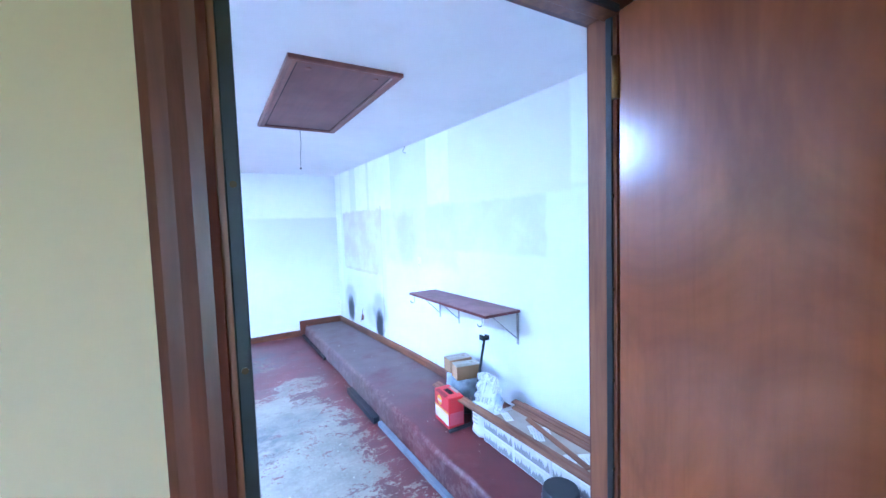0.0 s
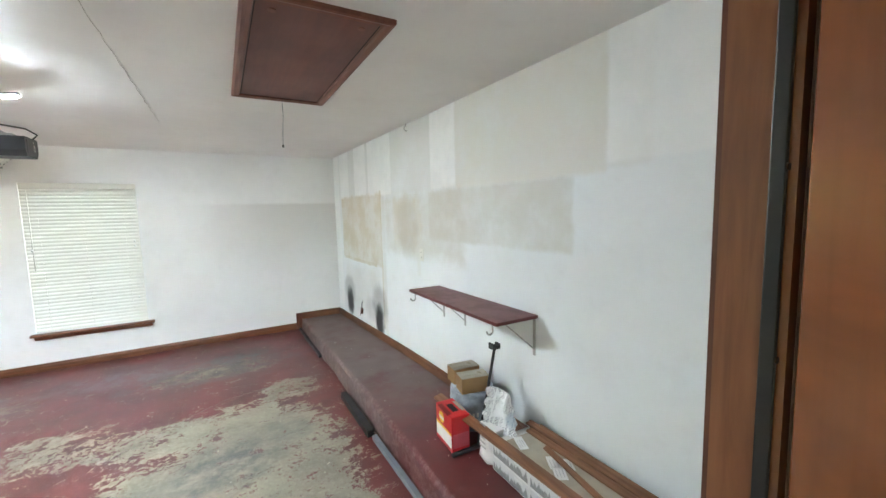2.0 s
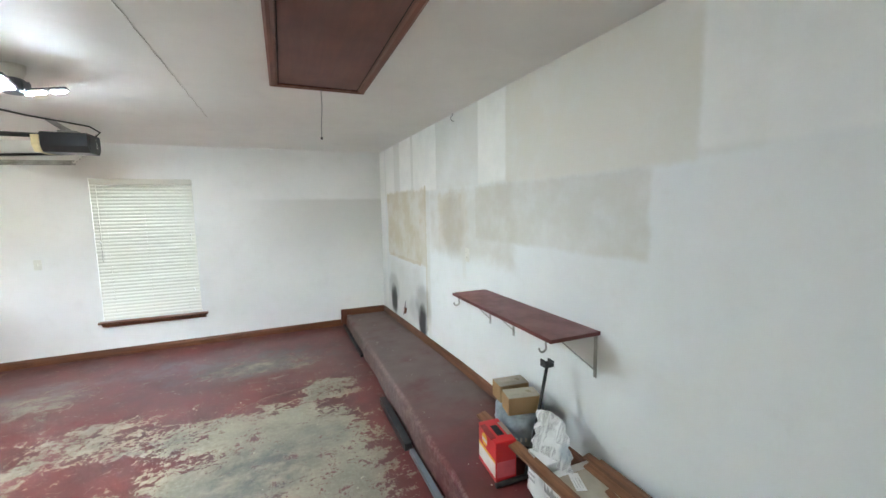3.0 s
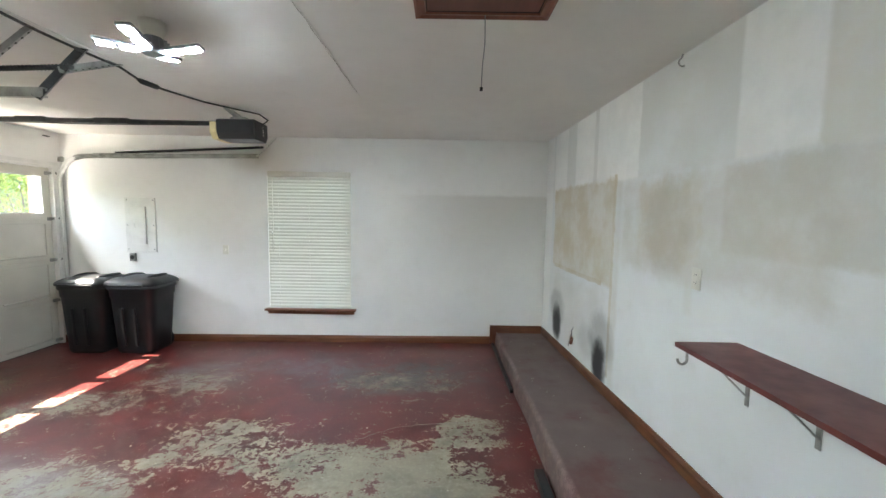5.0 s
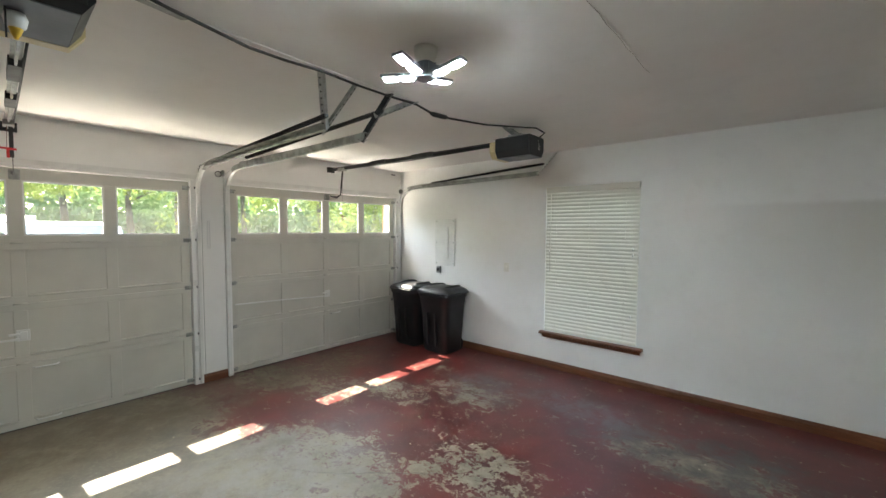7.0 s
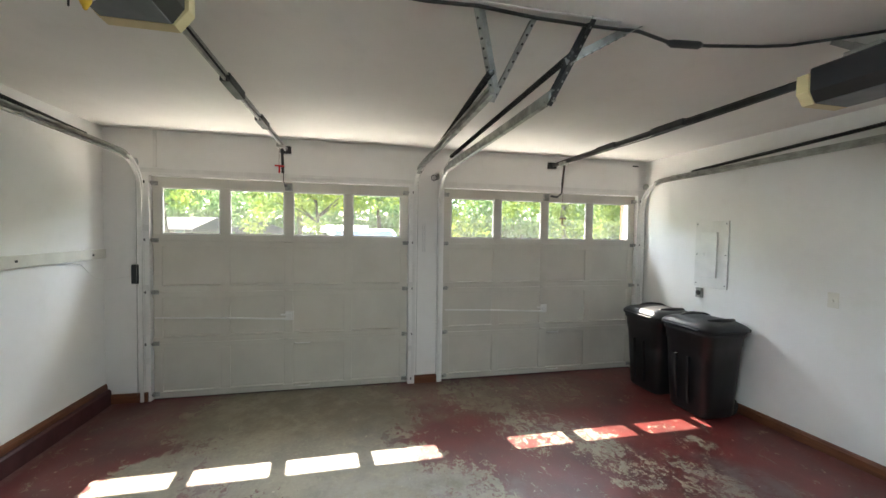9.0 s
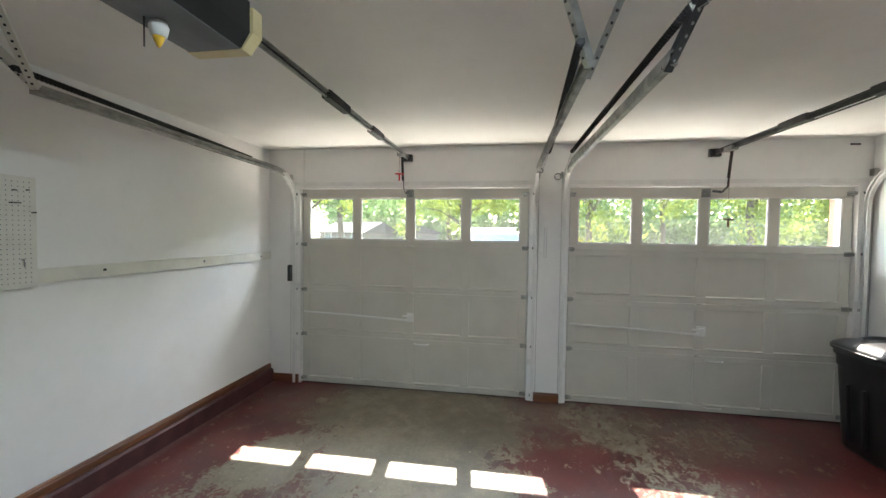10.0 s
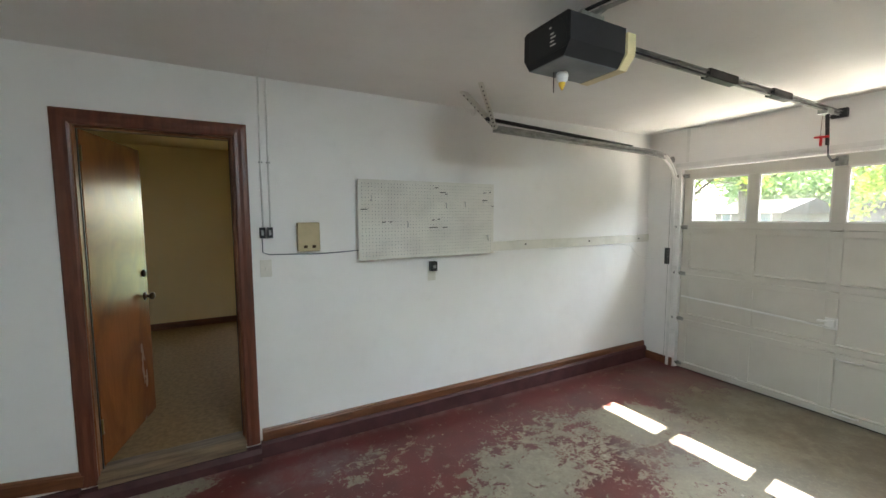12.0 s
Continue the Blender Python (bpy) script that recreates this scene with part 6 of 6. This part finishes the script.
pull_ring(4.02, 2.22, 0.03)
pull_ring(3.86, 2.28, 0.018)
bm = bmesh.new()
for k in range(14):
    for q in range(2):
        bm_tube([(XJ - 0.001, 3.905 + 0.022 * q + 0.003 * math.sin(k * 2.1), 1.42 + 0.022 * k), (XJ + 0.0012, 3.905 + 0.022 * q + 0.003 * math.sin(k * 2.1), 1.42 + 0.022 * k)], 0.0048, bm, 6)
tagged(new("nail_hole", mesh_of("nail_hole", bm, M_GREYINK)), "two rows of small nail holes in the white post", "nail holes", "", "stuff")
thing("wall_vent", "small dark slot high on the white wall", "vent", (0, 0, 0), bm=bm_box((XJ - 0.002, 6.52, 2.475), (XJ + 0.006, 6.60, 2.49), None, 0.002), material=M_DARKSTEEL)
setting("trim_over_track", bm_box((XJ, 1.325, 2.19), (XJ + 0.008, 1.355, CEIL), None, 0.002), M_WHITEPART, "narrow white upright trim strip", "trim")
r = random.Random(77)
bm = bmesh.new()
for k in range(150):
    x, y = r.uniform(-3.4, 1.5), r.uniform(1.1, 6.5)
    s = r.uniform(0.002, 0.006)
    bm_box((x - s, y - s * r.uniform(0.5, 1.5), floor_z(x) - 0.001), (x + s, y + s * r.uniform(0.5, 1.5), floor_z(x) + s * 0.7), bm)
for k in range(34):
    x, y = r.uniform(1.74, 2.2), r.uniform(2.2, 6.5)
    s = r.uniform(0.0015, 0.0035)
    bm_box((x - s, y - s, ledge_z(y)), (x + s, y + s, ledge_z(y) + 0.004 + s * 0.7), bm)
tagged(new("debris", mesh_of("debris", bm, M_CARDTOP)), "scattered paint chips and grit on the floor", "debris", "", "stuff")


# ---------- outside ----------
bm = bmesh.new()
bm_box((-400, -400, -0.8), (-3.99, 400, -0.12), bm)
bm_box((-3.99, 6.87, -0.8), (400, 400, -0.12), bm)
bm_box((-3.99, -400, -0.8), (400, -2.75, -0.12), bm)
setting("ground", bm, M_GRASS, "green lawn that reaches the far trees", "ground")
setting("driveway", bm_box((-16, 0.6, -0.2), (-3.98, 7.0, -0.06)), M_CONC, "pale concrete driveway outside the garage doors", "driveway")

# brick outside with deep reveals, soffit and roof
bm = bmesh.new()
for y0, y1 in ((-2.9, D1 - DW - 0.05), (D1 + DW + 0.05, D2 - DW - 0.05), (D2 + DW + 0.003, 7.1)):
    bm_box((-4.06, y0, -0.2), (-3.992, y1, 2.75), bm)
for d in (D1, D2):
    bm_box((-4.08, d - DW - 0.05, 2.14), (-3.992, d + DW + 0.05, 2.75), bm)
setting("outer_wall", bm, M_BRICK, "red brick outer wall round the garage doors", "wall")
bm = bmesh.new()
bm_box((-4.38, -3.2, 2.61), (-3.9, 7.4, 2.66), bm)
bm_box((-4.42, -3.2, 2.58), (-4.38, 7.4, 2.80), bm)
setting("eave", bm, M_WHITEPART, "white boarded eave over the garage doors", "eave")
bm = bm_prism(((-4.44, 2.84), (-0.7, 4.2), (3.5, 2.84), (3.5, 2.80), (-4.44, 2.80)), -3.3, 7.5, 1)
setting("roof", bm, M_SHINGLE, "dark shingle roof over the house", "roof")


# trees
def tree(at, h, crown_r, leaf, seed, lean=0.0, leaves=5200, crown_low=0.25, size=0.09):
    r = random.Random(seed)
    t = thing("tree", "leafy tree with pale green crown beyond the driveway" if leaf is not M_LEAF2 else "tall dark green leafy tree beyond the lawn", "tree", (*at, -0.12), "trees outside")
    bm = bmesh.new()
    top = Vector((lean, r.uniform(-0.3, 0.3), h * 0.62))
    trunk = [Vector((0, 0, 0)), Vector((lean * 0.2, 0.05, h * 0.15)), Vector((lean * 0.5, -0.05, h * 0.32)), top]
    k = h / 9
    bm_tube(trunk, [0.20 * k, 0.15 * k, 0.12 * k, 0.05 * k], bm, 8)
    tips = []
    for i in range(11):
        f = r.uniform(0.35, 1.0)
        p = trunk[1].lerp(top, f)
        a = i * 2.4 + r.uniform(-0.4, 0.4)
        reach = crown_r * r.uniform(0.55, 0.95)
        q = p + Vector((math.cos(a) * reach, math.sin(a) * reach, r.uniform(0.1, 0.45) * h * 0.5))
        mid = p.lerp(q, 0.5) + Vector((r.uniform(-0.3, 0.3), r.uniform(-0.3, 0.3), 0.2 + r.uniform(0, 0.3)))
        bm_tube([p, mid, q], [0.065 * k, 0.045 * k, 0.015 * k], bm, 5, False)
        tips += [mid, q, mid.lerp(q, 0.5)]
    part("trunk", bm, M_BARK, t, "brown bark trunk and limbs")
    clumps = []
    for i in range(60):
        b = r.choice(tips)
        clumps.append((b + Vector((r.gauss(0, crown_r * 0.3), r.gauss(0, crown_r * 0.3), r.gauss(0.1, h * 0.10))), r.uniform(0.35, 0.95) * crown_r * 0.36))
    vs, fs = [], []
    for i in range(int(leaves * 1.8)):
        c, rad = clumps[i % len(clumps)]
        d = Vector((r.gauss(0, 1), r.gauss(0, 1), r.gauss(0, 0.75)))
        p = c + d.normalized() * rad * r.uniform(0.25, 1.05)
        if p.z < h * crown_low * 0.55:
            p.z = h * crown_low * 0.55 + r.uniform(0, h * 0.3)
        s = size * 0.72 * r.uniform(0.6, 1.5)
        u = Vector((r.gauss(0, 1), r.gauss(0, 1), r.gauss(0, 1))).normalized() * s
        w = Vector((r.gauss(0, 1), r.gauss(0, 1), r.gauss(0, 1))).normalized() * s * 0.7
        b = len(vs)
        vs += [p - u, p + w, p + u, p - w]
        fs.append((b, b + 1, b + 2, b + 3))
    me = bpy.data.meshes.new("crown")
    me.from_pydata([tuple(v) for v in vs], [], fs)
    me.materials.append(leaf)
    o = new("crown", me)
    o.parent = t
    return t


tree((-17, 1.7), 6.0, 2.4, M_LEAF, 3, 0.2, 6000, 0.30, 0.085)
tree((-19, -5.0), 8.5, 3.2, M_LEAF2, 4, 0.0, 6000, 0.28, 0.11)
tree((-15, 6.6), 7.5, 3.0, M_LEAF, 5, 0.3, 7000, 0.16, 0.09)
tree((-13, 11.0), 8.0, 3.0, M_LEAF, 6, -0.2, 7500, 0.12, 0.085)
tree((-22, 6.5), 9.0, 3.6, M_LEAF2, 7, 0.4, 6000, 0.25, 0.12)
tree((-14, 14.5), 8.5, 3.4, M_LEAF, 8, 0.1, 7500, 0.10, 0.09)
tree((-24, 0.0), 10.0, 3.8, M_LEAF2, 9, 0.0, 6500, 0.26, 0.12)
tree((-26, -8.0), 10.0, 4.0, M_LEAF2, 10, 0.0, 6500, 0.25, 0.12)
tree((-11.5, -3.2), 6.5, 2.4, M_LEAF, 11, -0.3, 5000, 0.36, 0.085)
tree((-18, 20), 10.0, 4.0, M_LEAF, 12, 0.0, 7000, 0.10, 0.11)
tree((-28, 14), 11.0, 4.4, M_LEAF2, 13, 0.0, 7000, 0.12, 0.14)
tree((-30, 5), 11.0, 4.4, M_LEAF2, 14, 0.0, 7000, 0.12, 0.14)


def woods():
    """The far belt of trees round the gardens."""
    r = random.Random(40)
    vs, fs = [], []
    for i in range(60000):
        a = r.uniform(-0.6, 1.9)
        d = r.uniform(68, 92)
        x, y = -d * math.cos(a * 0.75), 4 + d * math.sin(a * 0.75)
        top = 14 + 4.0 * math.sin(y * 0.35) + 2.0 * math.sin(y * 0.9 + 1) + r.gauss(0, 0.6)
        z = r.uniform(-0.3, 1.0) ** 1.0 * top
        if z < -0.2:
            z = r.uniform(0, 4)
        p = Vector((x, y, z))
        s = r.uniform(0.3, 0.75)
        u = Vector((r.gauss(0, 1), r.gauss(0, 1), r.gauss(0, 1))).normalized() * s
        w = Vector((r.gauss(0, 1), r.gauss(0, 1), r.gauss(0, 1))).normalized() * s * 0.7
        b = len(vs)
        vs += [tuple(p - u), tuple(p + w), tuple(p + u), tuple(p - w)]
        fs.append((b, b + 1, b + 2, b + 3))
    me = bpy.data.meshes.new("woods")
    me.from_pydata(vs, [], fs)
    me.materials.append(M_LEAF2)
    tagged(new("woods", me), "far belt of dark green trees", "woods", "", "stuff")


woods()


def bush(at, r0, h, leaf, seed, label):
    r = random.Random(seed)
    vs, fs = [], []
    for i in range(2600):
        d = Vector((r.gauss(0, 1), r.gauss(0, 1), abs(r.gauss(0, 1)))).normalized() * r.uniform(0.5, 1.0)
        p = Vector((d.x * r0 * (1 + 0.3 * math.sin(d.z * 9)), d.y * r0, d.z * h * (1 + 0.2 * math.sin(d.x * 7))))
        s = r.uniform(0.03, 0.07)
        u = Vector((r.gauss(0, 1), r.gauss(0, 1), r.gauss(0, 1))).normalized() * s
        w = Vector((r.gauss(0, 1), r.gauss(0, 1), r.gauss(0, 1))).normalized() * s * 0.7
        b = len(vs)
        vs += [tuple(p - u), tuple(p + w), tuple(p + u), tuple(p - w)]
        fs.append((b, b + 1, b + 2, b + 3))
    t = thing("bush", label, "bush", (*at, -0.12))
    me = bpy.data.meshes.new("foliage")
    me.from_pydata(vs, [], fs)
    me.materials.append(leaf)
    o = new("foliage", me)
    o.parent = t
    st = bmesh.new()
    for k in range(6):
        a = k * 1.05
        bm_tube([(0, 0, 0), (0.4 * r0 * math.cos(a), 0.4 * r0 * math.sin(a), h * 0.7)], [0.03, 0.01], st, 5)
    part("stems", st, M_BARK, t)


bush((-11.0, 5.9), 0.9, 1.9, M_LEAF3, 21, "bush with yellow flowers by the driveway")
tree((-11.0, 13.6), 5.5, 2.4, M_LEAF, 15, 0.1, 6500, 0.08, 0.085)
bush((-9.6, 11.9), 1.7, 3.4, M_LEAF, 23, "tall light green bush at the edge of the lawn")
bush((-10.5, 10.2), 1.6, 2.6, M_LEAF, 22, "light green bush beside the driveway")


def far_house(at, w, d, h, rise, roof, turn, label):
    t = thing("house", label, "house", pose(*at, -0.12, 0, 0, turn), "houses across the road")
    part("wall", bm_box((-w / 2, -d / 2, 0), (w / 2, d / 2, h)), M_SIDING, t)
    part("roof", bm_prism(((-d / 2 - 0.5, h - 0.12), (-d / 2 - 0.5, h), (0, h + rise), (d / 2 + 0.5, h), (d / 2 + 0.5, h - 0.12)), -w / 2 - 0.4, w / 2 + 0.4, 0), roof, t)
    for k in (-0.3, 0.0, 0.3):
        win = part("window", bm_box((k * w - 0.55, -d / 2 - 0.04, 0.9), (k * w + 0.55, -d / 2 + 0.02, 2.0)), M_WHITEPART, t)
        part("pane", bm_box((k * w - 0.47, -d / 2 - 0.05, 0.98), (k * w + 0.47, -d / 2 - 0.041, 1.92)), M_CARGLASS, win)


far_house((-52, 1.0), 7, 6, 1.9, 0.9, M_ROOF, 85, "low grey house with a pale metal roof among trees")
far_house((-46, -14.5), 7, 6, 1.9, 1.3, M_SHINGLE, 70, "grey house with a dark gable roof among trees")
far_house((-58, -9.5), 6, 6, 2.0, 1.3, M_SHINGLE, 10, "small grey house with a dark gable roof")


def parked_van(at, turn):
    t = thing("van", "white van parked on the driveway", "van", pose(*at, -0.05, 0, 0, turn))
    outline = ((-2.3, 0.35), (2.35, 0.35), (2.4, 0.75), (2.25, 1.02), (1.55, 1.12), (0.85, 1.72), (0.6, 1.80), (-2.1, 1.84), (-2.3, 1.7))
    bm = bm_prism(outline, -0.92, 0.92, 1)
    bmesh.ops.bevel(bm, geom=list(bm.edges), offset=0.06, segments=2, affect="EDGES")
    body = part("body", bm, M_CARPAINT, t)
    part("windscreen", bm_prism(((1.60, 1.16), (0.92, 1.70), (0.93, 1.73), (1.64, 1.17)), -0.78, 0.78, 1), M_CARGLASS, t, "blue tinted windscreen")
    for s in (-1, 1):
        part("side_window", bm_box((-0.1, s * 0.915, 1.15), (0.95, s * 0.935, 1.6), None, 0.008), M_CARGLASS, t)
        part("side_window", bm_box((-2.0, s * 0.915, 1.15), (-0.25, s * 0.935, 1.6), None, 0.008), M_CARGLASS, t)
        part("headlight", bm_box((2.30, s * 0.72 - 0.14, 0.72), (2.40, s * 0.72 + 0.14, 0.9), None, 0.03), M_WHITEPART, t)
        for x in (-1.45, 1.5):
            w = part("wheel", bm_tube([(x, s * 0.72, 0.34), (x, s * 0.93, 0.34)], 0.34, None, 24), M_BLACK, t)
            part("rim", bm_tube([(x, s * 0.925, 0.34), (x, s * 0.94, 0.34)], 0.21, None, 20), M_STEEL, w)


parked_van((-11.5, 3.35), 5)
